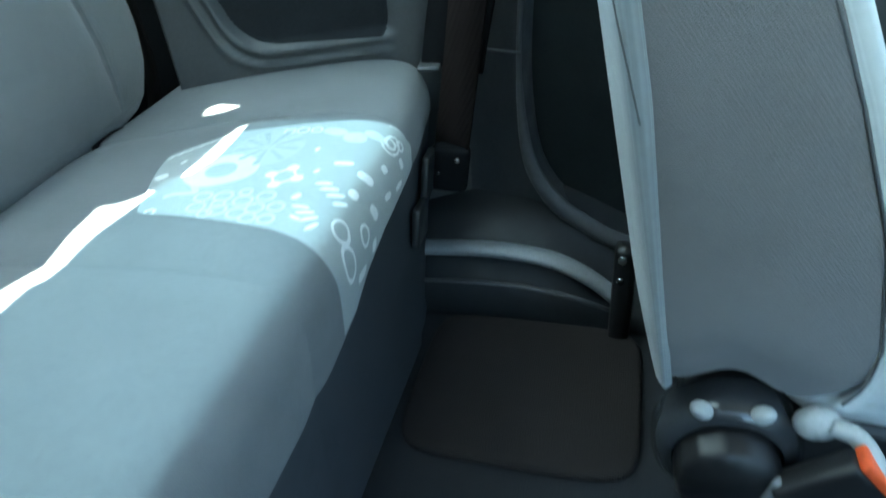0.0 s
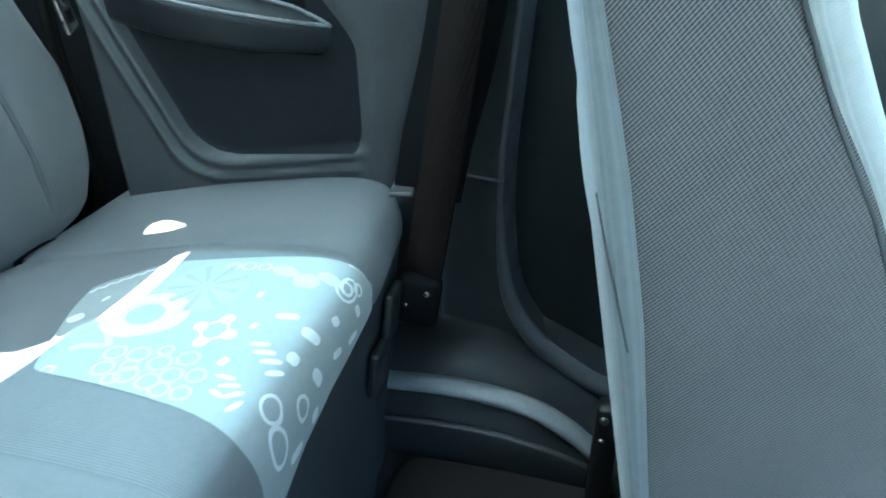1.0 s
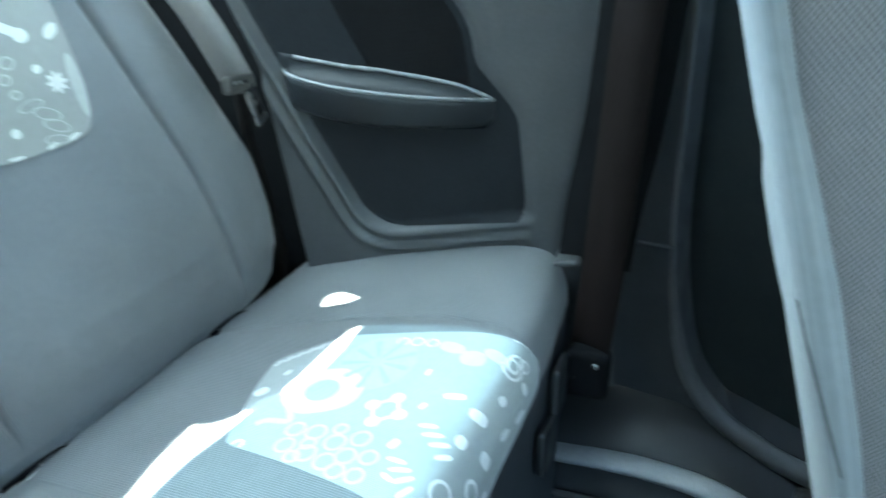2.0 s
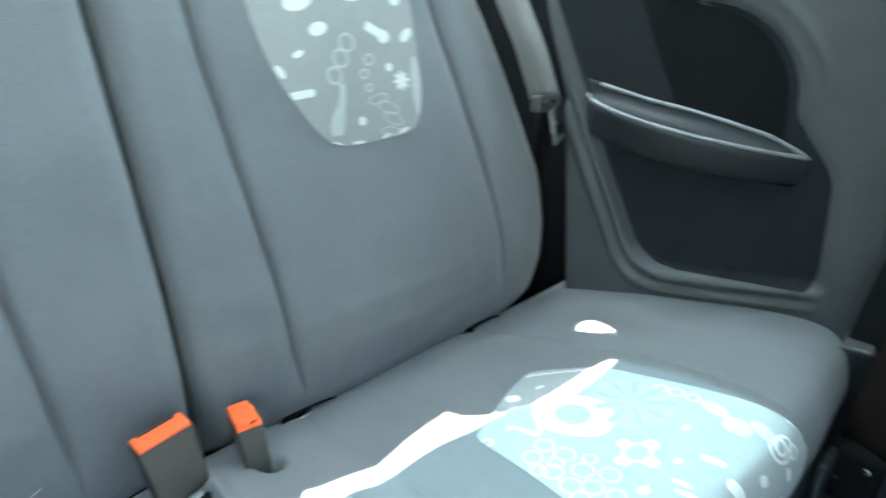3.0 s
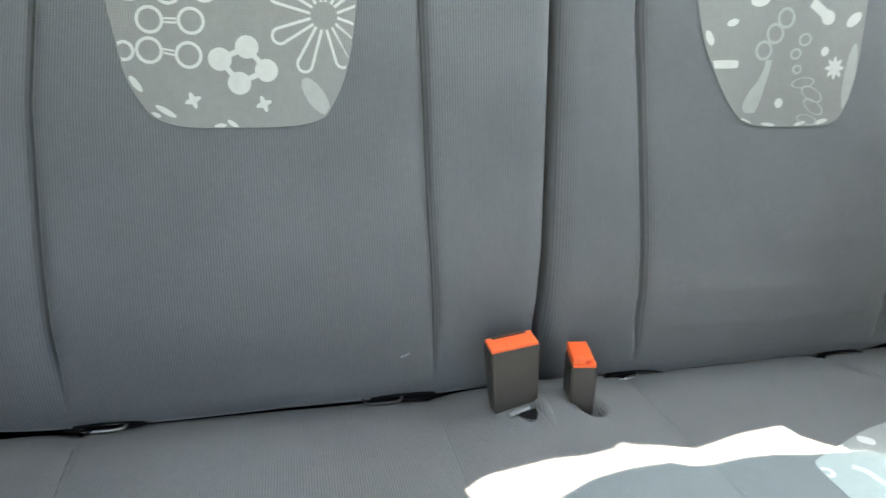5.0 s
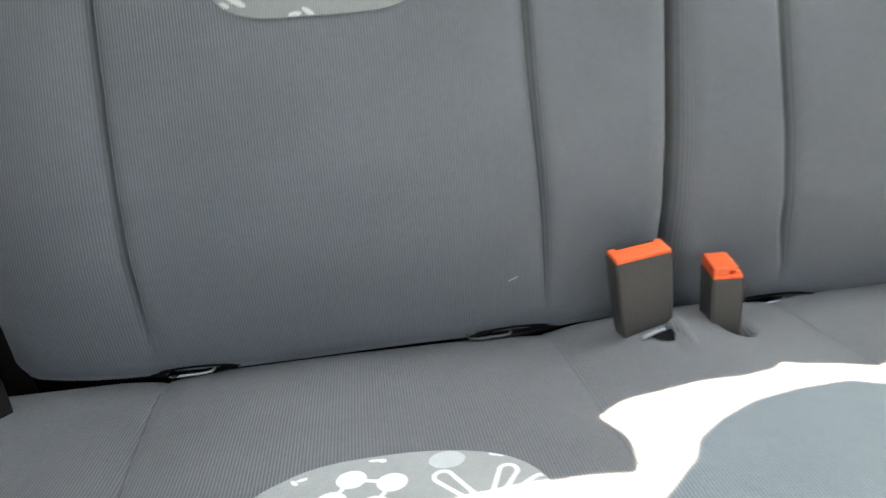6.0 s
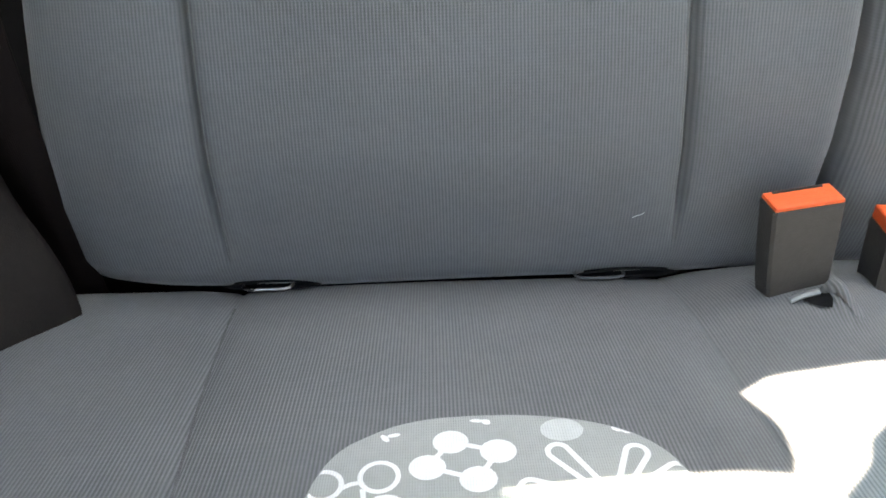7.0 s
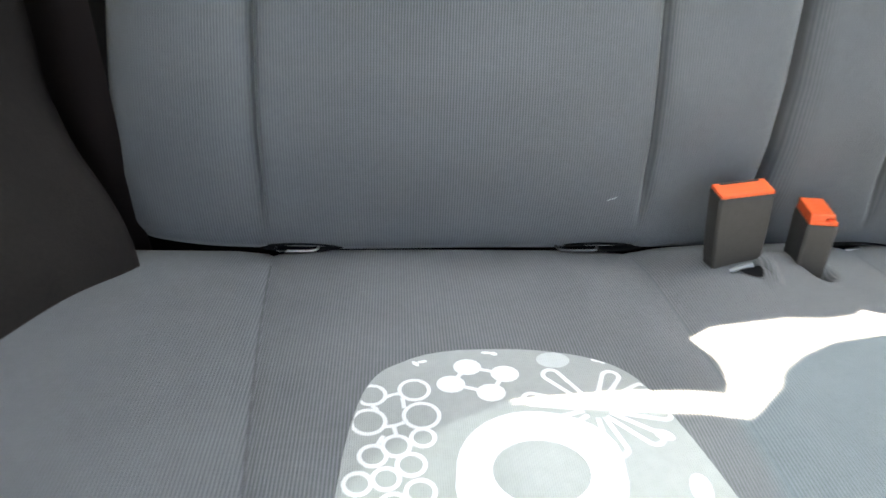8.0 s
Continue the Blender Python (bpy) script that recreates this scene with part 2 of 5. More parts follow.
ARC = [0.0]
for q0, q1 in zip(PROFILE, PROFILE[1:]):
    ARC.append(ARC[-1] + (q1 - q0).length)
ARC0 = float(np.interp(0.0, [-q.y for q in PROFILE[:35]], ARC[:35]))
ARC = [a - ARC0 for a in ARC]                      # arc length forward from the crease
ARC_Y, ARC_Z = [q.y for q in PROFILE], [q.z for q in PROFILE]


def side_wall(y):
    return 0.534 - 0.316 * y


def groove(d, depth, width):
    return depth * math.exp(-(d / width) ** 2)


def seam_left(s):
    return lerp_table([(0.0, -0.398), (0.15, -0.384), (0.30, -0.367), (0.5, -0.355)], s)


def seam_right(s):
    return lerp_table([(0.0, 0.375), (0.06, 0.393), (0.16, 0.422), (0.26, 0.447), (0.34, 0.453), (0.5, 0.440)], s)


def cushion(x, s, lift=0.0):
    """The point of the bench's upholstery at x and s metres forward of the crease."""
    y, z = float(np.interp(s, ARC, ARC_Y)), float(np.interp(s, ARC, ARC_Z))
    s1 = s + 0.004
    ty, tz = float(np.interp(s1, ARC, ARC_Y)) - y, float(np.interp(s1, ARC, ARC_Z)) - z
    k = math.hypot(ty, tz) or 1.0
    ny, nz = tz / k, -ty / k
    dip = 0.0
    for sx, w in ((seam_left(s), 0.9), (-0.077, 0.45), (0.132, 0.45)):
        dip += groove(x - sx, 0.0022 * w, 0.003) + groove(x - sx, 0.003, 0.022)
    sr = seam_right(s)
    dip += groove(x - sr, 0.0022, 0.003) + groove(x - sr, 0.003, 0.022)
    # hollows round the buckles
    for bx, by, rx, ry, dp in ((0.062, 0.078, 0.011, 0.012, 0.022),):
        dip += dp * math.exp(-(((x - bx) / rx) ** 2 + ((s - by) / ry) ** 2) ** 1.5)
    dip -= 0.017 * math.exp(-(((x - 0.012) / 0.06) ** 2 + ((s - 0.07) / 0.045) ** 2))
    # the ends fall away, and the front edge draws back there
    for edge in (0.45, -0.45):
        o = max(0.0, (x - edge) if edge > 0 else (edge - x))
        e = max(0.0, o - 0.156)
        dip += 6.0 * e * e
        y += 0.17 * o * min(1.0, max(0.0, s / 0.35))
    # the cushion rides up to the backrest by the far side
    dip -= 0.006 * min(1.0, max(0.0, (x + 0.08) / 0.16)) * math.exp(-((s - 0.01) / 0.05) ** 2)
    dip -= 0.006 * math.exp(-(((x - 0.010) / 0.007) ** 2 + ((s - 0.094) / 0.012) ** 2))
    dip -= 0.0012 * math.sin(x * 21 + 1.0) * math.sin(s * 17 + 0.5)
    return Vector((x, y + ny * (lift - dip), z + nz * (lift - dip)))


B_LEFT = {"out": [(0.33, -0.532), (0.36, -0.532), (0.41, -0.526), (0.465, -0.519), (0.54, -0.509), (0.62, -0.497), (0.72, -0.472), (0.82, -0.436), (0.88, -0.41)],
          "seam_out": [(0.38, -0.400), (0.46, -0.398), (0.54, -0.394), (0.63, -0.387), (0.72, -0.372), (0.88, -0.335)],
          "seam_in": [(0.37, -0.074), (0.42, -0.076), (0.56, -0.085), (0.70, -0.091), (0.88, -0.095)]}
B_RIGHT = {"out": [(0.33, 0.506), (0.36, 0.524), (0.40, 0.532), (0.46, 0.531), (0.52, 0.528), (0.545, 0.520), (0.62, 0.496), (0.72, 0.462), (0.82, 0.42), (0.88, 0.39)],
           "seam_out": [(0.38, 0.434), (0.41, 0.431), (0.55, 0.408), (0.63, 0.388), (0.71, 0.369), (0.88, 0.335)],
           "seam_in": [(0.38, 0.138), (0.42, 0.132), (0.54, 0.120), (0.62, 0.112), (0.70, 0.104), (0.88, 0.098)]}
B_FACE = [(0.325, 0.034), (0.335, 0.013), (0.345, 0.002), (0.36, -0.005), (0.38, -0.0100), (0.41, -0.0175), (0.45, -0.0225), (0.50, -0.0205), (0.58, -0.0085), (0.66, 0.004), (0.76, 0.022), (0.86, 0.042), (0.88, 0.05)]


def backrest(sides, x, z, lift=0.0):
    """The point of a backrest's upholstery at x and z."""
    xo, xi = lerp_table(sides["out"], z), SPLIT + (0.004 if sides is B_RIGHT else -0.004)
    lo, hi = min(xo, xi), max(xo, xi)
    y = lerp_table(B_FACE, z)
    for gap, r in ((abs(x - xo), 0.026), (abs(x - xi), 0.020)):
        if gap < r:
            y += r * (1 - math.sqrt(max(0.0, 1 - (1 - gap / r) ** 2))) * 0.9
    y += 0.022 * max(0.0, 1 - abs(x - xo) / 0.10) ** 2
    for key in ("seam_out", "seam_in"):
        d = x - lerp_table(sides[key], z)
        fade = min(1.0, max(0.0, (z - 0.365) / 0.05))
        y += fade * (0.008 * (math.exp(d / 0.013) if d < 0 else math.exp(-d / 0.004)) + groove(d, 0.006, 0.0025))
    y -= 0.006 * math.sin(math.pi * (x - lo) / (hi - lo))
    y += 0.0015 * math.sin(x * 23) * math.sin(z * 19 + 1)
    return Vector((x, y - lift, z))


# ---------------------------------------------------------------- printed motifs
def fill(bm, outline, place, rings=3):
    """A printed blot: outline in the cloth's own two measures, filled towards its middle."""
    cx, cy = sum(p[0] for p in outline) / len(outline), sum(p[1] for p in outline) / len(outline)
    rows = [[place(cx + (u - cx) * k / rings, cy + (v - cy) * k / rings) for u, v in outline] for k in range(rings, 0, -1)]
    vs = sheet(bm, rows, close=True)
    mid = bm.verts.new(place(cx, cy))
    for i in range(len(outline)):
        bm.faces.new((vs[-1][i], vs[-1][(i + 1) % len(outline)], mid))


def ring(bm, cx, cy, ro, ri, place, squash=1.0, turn=0.0, n=20):
    rows = []
    for r in (ro, ri):
        row = []
        for j in range(n):
            a = 2 * math.pi * j / n
            u, v = r * math.cos(a), r * math.sin(a) * squash
            row.append(place(cx + u * math.cos(turn) - v * math.sin(turn), cy + u * math.sin(turn) + v * math.cos(turn)))
        rows.append(row)
    sheet(bm, rows, close=True)


def oval(cx, cy, rx, ry, turn=0.0, n=16, power=1.0):
    out = []
    for j in range(n):
        a = 2 * math.pi * j / n
        c, s = math.cos(a), math.sin(a)
        u, v = rx * math.copysign(abs(c) ** power, c), ry * math.copysign(abs(s) ** power, s)
        out.append((cx + u * math.cos(turn) - v * math.sin(turn), cy + u * math.sin(turn) + v * math.cos(turn)))
    return out


def stroke(bm, points, width, place, closed=False):
    pts = [Vector((*p, 0)) for p in points]
    k = len(pts)
    a_row, b_row = [], []
    for i, p in enumerate(pts):
        q0, q1 = (pts[i - 1], pts[(i + 1) % k]) if closed else (pts[max(i - 1, 0)], pts[min(i + 1, k - 1)])
        d = (q1 - q0).normalized()
        side = Vector((-d.y, d.x, 0)) * width / 2
        a_row.append(place(p.x + side.x, p.y + side.y))
        b_row.append(place(p.x - side.x, p.y - side.y))
    if closed:
        a_row.append(a_row[0])
        b_row.append(b_row[0])
    sheet(bm, [a_row, b_row])


def petal(cx, cy, turn, start, length, width, n=14):
    """The outline of a long petal that points away from a flower's middle."""
    pts = []
    for j in range(n + 1):
        a = math.pi * (j / n - 0.5)
        pts.append((start + length - width / 2 + math.cos(a) * width / 2, math.sin(a) * width / 2))
    pts = [(start, -width * 0.2)] + pts + [(start, width * 0.2)]
    return [(cx + u * math.cos(turn) - v * math.sin(turn), cy + u * math.sin(turn) + v * math.cos(turn)) for u, v in pts]


def four_dots(bm, cx, cy, reach, r, place, turn=0.0):
    mids = [(cx + reach * math.cos(turn + k * math.pi / 2), cy + reach * math.sin(turn + k * math.pi / 2)) for k in range(4)]
    for u, v in mids:
        fill(bm, oval(u, v, r, r * 0.9), place, 2)
    for i in range(4):
        stroke(bm, [mids[i], mids[(i + 1) % 4]], r * 0.36, place)


def blossom(bm, cx, cy, place, count, start, length, width, turn=0.0, line=0.0032):
    for k in range(count):
        stroke(bm, petal(cx, cy, turn + 2 * math.pi * k / count, start, length, width), line, place)


def patch(bm, rows, place, cols=26):
    """A cloth insert between left and right edges given row by row: (across-left, across-right, along)."""
    sheet(bm, [[place(a + (b - a) * i / cols, v) for i in range(cols + 1)] for a, b, v in rows])


def dense(table):
    """Rows filled in between the given ones."""
    return [tuple(p) for p in smooth_path(table, 5)]


# ---------------------------------------------------------------- the car's shell
def slab(name, x0, x1, y0, y1, z0, z1, mat, label, category="wall", bevel=0.0):
    bm = bmesh.new()
    box(bm, (x1 - x0, y1 - y0, z1 - z0), pose((x0 + x1) / 2, (y0 + y1) / 2, (z0 + z1) / 2), bevel)
    return solid(name, bm, mat, label, category, kind="structure", smooth=False)


bm = bmesh.new()
bmesh.ops.create_grid(bm, x_segments=8, y_segments=8, size=60, matrix=pose(0, 0, -0.28))
solid("ground", bm, GROUND, "pale concrete ground under and round the car", "ground", kind="structure", smooth=False)

bm = bmesh.new()
N = 40
sheet(bm, [[(-0.72 + 1.44 * i / N, -2.0 + 2.6 * j / N, 0.012 * math.sin(i * 1.3) * math.sin(j * 0.9) * 0.3) for i in range(N + 1)] for j in range(N + 1)])
floor = solid("floor", bm, CARPET, "black carpeted car floor in front of the bench", "floor", kind="structure")
slab("floor_pan", -0.78, 0.78, -2.0, 0.9, -0.06, -0.02, TRIM_DARK, "dark floor pan under the carpet", "floor")
slab("ceiling", -0.60, 0.60, -2.0, -0.42, 1.23, 1.27, LINING, "pale cloth headlining under the roof", "ceiling")
slab("wall_front", -0.74, 0.74, -2.04, -2.0, -0.02, 0.80, TRIM_DARK, "dark dashboard bulkhead", "wall")
slab("wall_rear", -0.74, 0.74, 0.60, 0.64, -0.02, 0.98, TRIM_DARK, "dark tailgate lining behind the bench", "wall")
slab("shelf", -0.60, 0.60, 0.22, 0.60, 0.76, 0.78, TRIM_DARK, "dark parcel shelf behind the backrests", "shelf")
slab("wall_left_lower", 0.715, 0.75, -2.0, -0.49, -0.02, 0.82, TRIM_DARK, "dark inner panel of the closed far door", "door")
slab("wall_right_rear", -0.75, -0.715, -0.46, 0.60, -0.02, 1.20, TRIM_DARK, "dark rear quarter beside the open doorway", "wall")
# out of view; its height is set to hold back low light from the side
slab("wall_right_lower", -0.75, -0.715, -1.00, -0.46, -0.02, 1.10, TRIM_DARK, "unseen near door panel, raised to block low side light", "door")
slab("sill_right", -0.75, -0.70, -2.0, -1.00, -0.02, 0.36, TRIM_DARK, "dark sill under the open doorway", "sill")
# added out of view, to keep front light off the near half of the bench
slab("wall_light_block", -0.71, -0.20, -1.55, -1.51, -0.02, 1.08, TRIM_DARK, "unseen dark wall added to block light from the front")
slab("roof_rail_left", 0.60, 0.70, -2.0, 0.6, 1.20, 1.30, TRIM_DARK, "dark roof rail above the side windows", "trim")
slab("roof_rail_right", -0.70, -0.60, -2.0, 0.6, 1.20, 1.30, TRIM_DARK, "dark roof rail above the side windows", "trim")


# unseen sun mask added overhead: diffuser, clear gap and tint, with ragged edges
GAP_REAR = [(-0.75, -0.46), (-0.40, -0.40), (-0.335, -0.325), (-0.30, -0.268), (-0.22, -0.228), (-0.155, -0.224), (-0.10, -0.222), (-0.0787, -0.2215),
            (-0.0785, -0.158), (-0.06, -0.148), (-0.035, -0.146), (0.0, -0.141), (0.032, -0.142), (0.058, -0.137), (0.067, -0.130), (0.078, -0.135), (0.094, -0.138),
            (0.129, -0.144), (0.155, -0.141), (0.182, -0.135), (0.225, -0.131), (0.229, -0.150), (0.240, -0.163), (0.250, -0.172), (0.256, -0.1778), (0.272, -0.1802), (0.284, -0.1900),
            (0.292, -0.191), (0.40, -0.192), (0.412, -0.200), (0.432, -0.32), (0.442, -0.47), (0.75, -0.47)]
GAP_FRONT = [(-0.75, -0.46), (-0.40, -0.40), (-0.335, -0.325), (-0.30, -0.268), (-0.22, -0.228), (-0.155, -0.238), (-0.122, -0.241), (-0.073, -0.242), (-0.043, -0.217), (-0.034, -0.201),
             (-0.01, -0.183), (0.021, -0.168), (0.058, -0.161), (0.096, -0.160), (0.112, -0.167), (0.134, -0.165), (0.186, -0.168), (0.217, -0.174), (0.246, -0.177), (0.256, -0.1780), (0.272, -0.1804), (0.284, -0.1902),
             (0.292, -0.200), (0.33, -0.207), (0.37, -0.206), (0.412, -0.200), (0.432, -0.32), (0.442, -0.47), (0.75, -0.47)]
SPOT_REAR = [(0.444, -0.118), (0.457, -0.112), (0.466, -0.111), (0.4715, -0.114), (0.476, -0.122)]
SPOT_FRONT = [(0.444, -0.119), (0.447, -0.131), (0.453, -0.147), (0.465, -0.160), (0.471, -0.146), (0.476, -0.127)]


def to_mask(x, y):
    """Along the sun's rays from the bench up to the added mask."""
    p = Vector((x, y, 0.364))
    return p + SUN_DIR * ((1.22 - p.z) / SUN_DIR.z)


opaque, tinted_bm, border, sheer, deep = bmesh.new(), bmesh.new(), bmesh.new(), bmesh.new(), bmesh.new()
xs = sorted(set([round(v, 4) for v in np.arange(-0.74, 0.7401, 0.004)] + [k[0] for k in GAP_REAR if k[0] > -0.75 and k[0] < 0.75] + [round(v, 4) for v in np.arange(0.444, 0.4761, 0.001)]))
for xa, xb in zip(xs, xs[1:]):
    e = 1e-4
    r = [lerp_table(sorted(GAP_REAR), v) for v in (xa + e, xb - e)]
    f = [lerp_table(sorted(GAP_FRONT), v) for v in (xa + e, xb - e)]
    spans = [(r, (0.42, 0.42))]
    if xa >= 0.4439 and xb <= 0.4761:
        top = [lerp_table(SPOT_REAR, v) for v in (xa, xb)]
        low = [lerp_table(SPOT_FRONT, v) for v in (xa, xb)]
        spans = [(r, low), (top, (0.42, 0.42))]
    cut = -0.23 if xa < -0.28 else -0.12 if xa < -0.08 else None
    if cut is not None:
        spans = [(r, (max(cut, r[0]), max(cut, r[1]))), ((max(cut, r[0]), max(cut, r[1])), (0.42, 0.42))]
    for number, (lo, hi) in enumerate(spans):
        sheet_bm = sheer if xa >= 0.16 else border if cut is not None and number == 1 else opaque
        sheet_bm.faces.new([sheet_bm.verts.new(to_mask(*q)) for q in ((xa, lo[0]), (xb, lo[1]), (xb, hi[1]), (xa, hi[0]))])
    pane = deep if xa < -0.085 else tinted_bm
    pane.faces.new([pane.verts.new(to_mask(*q)) for q in ((xa, -0.376), (xb, -0.376), (xb, max(-0.375, min(f[1], r[1]))), (xa, max(-0.375, min(f[0], r[0]))))])
opaque.faces.new([opaque.verts.new(to_mask(*q)) for q in ((-0.0790, -0.158), (-0.0715, -0.178), (-0.0695, -0.190), (-0.073, -0.210), (-0.0790, -0.2217))])
for b in (opaque, tinted_bm, border, sheer, deep):
    bmesh.ops.remove_doubles(b, verts=b.verts, dist=1e-5)
# no real window: sheets out of view that spread, dim or pass the sun
tailgate = thing("sun_mask", "unseen overhead mask of diffusers and tinted filters that shapes the sunlight", "window", kind="structure")
part("mask_diffuser", opaque, DIFFUSER, tailgate, smooth=False)
bm = bmesh.new()
sheet(bm, [[(x, y, 1.232) for x in (-0.25, 0.2, 0.62)] for y in (-0.43, -0.159)])
part("front_diffuser", bm, DIFFUSER, tailgate, smooth=False)
part("tinted_filter_sheet", tinted_bm, TINTED, tailgate, smooth=False)
part("dark_filter_sheet", deep, DARK_TINTED, tailgate, smooth=False)
part("sheer_diffuser", sheer, SHEER_DIFFUSER, tailgate, smooth=False)
sheet(border, [[(x, y, 1.232) for x in (-0.62, -0.25)] for y in (-0.43, -0.159)])
part("border", border, LINING, tailgate, smooth=False)


# side trim beside the bench, in its own plane: y along the car, z up, out of the wall into the car
def wall_point(mirror, y, z, out=0.0):
    n = Vector((-1, -0.316, 0)).normalized()
    p = Vector((side_wall(y), y, z)) + n * out
    if mirror:
        p.x = -p.x - 0.03
    return p


REAR_LINE = [(0.30, -0.146), (0.40, -0.109), (0.455, -0.089), (0.533, -0.060), (0.60, -0.037), (0.72, 0.004), (0.95, 0.085)]
ARC_MID, ARC_R = (-0.165, 0.615), 0.109


def ease(t):
    t = min(1.0, max(0.0, t))
    return t * t * (3 - 2 * t)


def low_line(y):
    return 0.390 + max(0.0, -0.17 - y) * 0.055


def front_gap(y, z):
    """How far inside the pocket's soft front edge a point lies: a straight edge below, an arc above."""
    if z > ARC_MID[1] and y < ARC_MID[0]:
        return ARC_R + 0.004 - math.hypot(y - ARC_MID[0], z - ARC_MID[1])
    return y + 0.322 - 0.044 * ease((z - 0.52) / 0.095)


def soft_min(a, b, r):
    h = max(0.0, min(1.0, 0.5 + 0.5 * (b - a) / r))
    return b * (1 - h) + a * h - r * h * (1 - h)


def trim_relief(y, z):
    """How far the quarter panel stands out of its plane: two beads round a shallow pocket."""
    near = soft_min((lerp_table(REAR_LINE, z) - y) * 0.94, z - low_line(y), 0.045)
    r = -0.011 * ease((near - 0.002) / 0.014) * ease((front_gap(y, z) + 0.006) / 0.030)
    fade = ease((y + 0.318) / 0.022)
    r += fade * (0.0058 * math.exp(-((near + 0.016) / 0.0042) ** 2) + 0.0042 * math.exp(-(near / 0.0038) ** 2) - 0.004 * math.exp(-((near + 0.008) / 0.0035) ** 2))
    # the arcs above the armrest
    up = ease((z - 0.575) / 0.03) * ease((-0.12 - y) / 0.05)
    d = math.hypot(y - ARC_MID[0], z - ARC_MID[1])
    r += up * (0.0035 * math.exp(-((d - ARC_R) / 0.0045) ** 2) + 0.0022 * math.exp(-((d - ARC_R - 0.017) / 0.006) ** 2))
    return r


def quarter_panel(name, mirror, label):
    bm = bmesh.new()
    rows = []
    for z in np.linspace(0.05, 0.90, 150):
        z = float(z)
        edge = lerp_table([(0.05, -0.024), (0.376, -0.024), (0.534, -0.023), (0.613, -0.022), (0.726, 0.002), (0.95, 0.06)], z)
        ys = [edge + (-0.405 - edge) * k / 130 for k in range(131)]
        row = [wall_point(mirror, y, z, trim_relief(y, z)) for y in ys]
        rows.append([row[0] + Vector((0.09, 0.0, 0)), row[0] + Vector((0.012, 0.002, 0))] + row)
    sheet(bm, rows)
    ob = solid(name, bm, TRIM, label, "side trim", kind="structure")
    # the pocket's floor is a darker sheet, with the recess's shade in its colour
    bm = bmesh.new()
    rows = []
    for z in np.linspace(0.401, 0.89, 100):
        z = float(z)
        r = 0.040
        inset = r - math.sqrt(max(0.0, r * r - max(0.0, r - (z - 0.401)) ** 2))
        y0 = lerp_table(REAR_LINE, z) - 0.011 - inset
        y1 = -0.312 + inset * 0.3 + 0.043 * ease((z - 0.52) / 0.095)
        if z > ARC_MID[1]:
            y1 = ARC_MID[0] - math.sqrt(max(0.0, (ARC_R - 0.005) ** 2 - (z - ARC_MID[1]) ** 2))
        rows.append([wall_point(mirror, y0 + (y1 - y0) * k / 44, z, trim_relief(y0 + (y1 - y0) * k / 44, z) + (0.0009 if 0 < k < 44 else -0.001)) for k in range(45)])
    sheet(bm, rows)
    part("pocket_shade", bm, POCKET_SHADE, ob, "sheet on the pocket's floor with the recess's shade in its colour")
    return ob


panel = quarter_panel("wall_quarter_left", False, "dark grey moulded side trim with a recessed pocket beside the bench")

# the deep shade behind the bench is put into a black sheet
slab("wall_behind_bench", -0.62, 0.62, 0.075, 0.095, 0.0, 0.36, MATT, "black sheet for the shade under and behind the bench")
# black sheets stand for the shade in the space behind the belt
slab("wall_shade_left", 0.60, 0.62, -0.06, 0.30, 0.05, 0.95, MATT, "black sheet for the shade behind the belt")
slab("wall_shade_right", -0.62, -0.60, -0.02, 0.30, 0.05, 0.95, MATT, "black sheet for the shade behind the belt")

# right-hand quarter: plain dark trim that swells into a wheel-arch cover towards the seat
bm = bmesh.new()
rows = []
for z in np.linspace(0.05, 0.95, 80):
    z = float(z)
    swell = 0.058 * ease((0.53 - z) / 0.17)
    rows.append([wall_point(True, y, z, swell * (ease((0.018 - y) / 0.040) + 0.24 * math.exp(-((y + 0.026) / 0.040) ** 2)) + 0.004 * math.sin(y * 9 + z * 5)) for y in (0.03 - 0.51 * k / 60 for k in range(61))])
sheet(bm, rows)
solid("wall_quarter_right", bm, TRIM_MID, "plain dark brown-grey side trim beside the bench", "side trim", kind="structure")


# ---------------------------------------------------------------- rear bench
bench = thing("rear_bench", "grey ribbed cloth bench cushion with two patterned inserts", "car seat")
bm = bmesh.new()
xs = list(np.linspace(-0.66, -0.06, 150)) + list(np.linspace(-0.056, 0.10, 80)) + list(np.linspace(0.104, 0.68, 144))
FRONT_END = 0.452
HEM = [(-0.66, 0.505), (0.15, 0.505), (0.232, 0.488), (0.268, 0.462), (0.320, 0.444), (0.40, 0.435), (0.477, 0.434), (0.68, 0.438)]


def hem(x, s):
    """The lower part of the cloth ends on an uneven line."""
    return s if s < 0.40 else 0.40 + (s - 0.40) * (lerp_table(HEM, x) - 0.40) / (FRONT_END - 0.40)


ss = list(np.linspace(-0.075, 0.15, 70)) + list(np.linspace(0.155, FRONT_END, 66))
sheet(bm, [[cushion(float(x), hem(float(x), float(s))) for x in xs] for s in ss])
part("cushion", bm, CLOTH, bench)


bm = bmesh.new()
sheet(bm, [[cushion(float(x), s0 + (ARC[-1] - s0) * k / 13, -0.002) for x, s0 in ((x, lerp_table(HEM, float(x)) - 0.006) for x in np.linspace(-0.66, 0.68, 60))] for k in range(14)])
part("skirt", bm, SKIRT, bench, "dark lower skirt under the cushion's front edge")


def on_cushion(lift):
    return lambda u, v: cushion(u, v, lift)


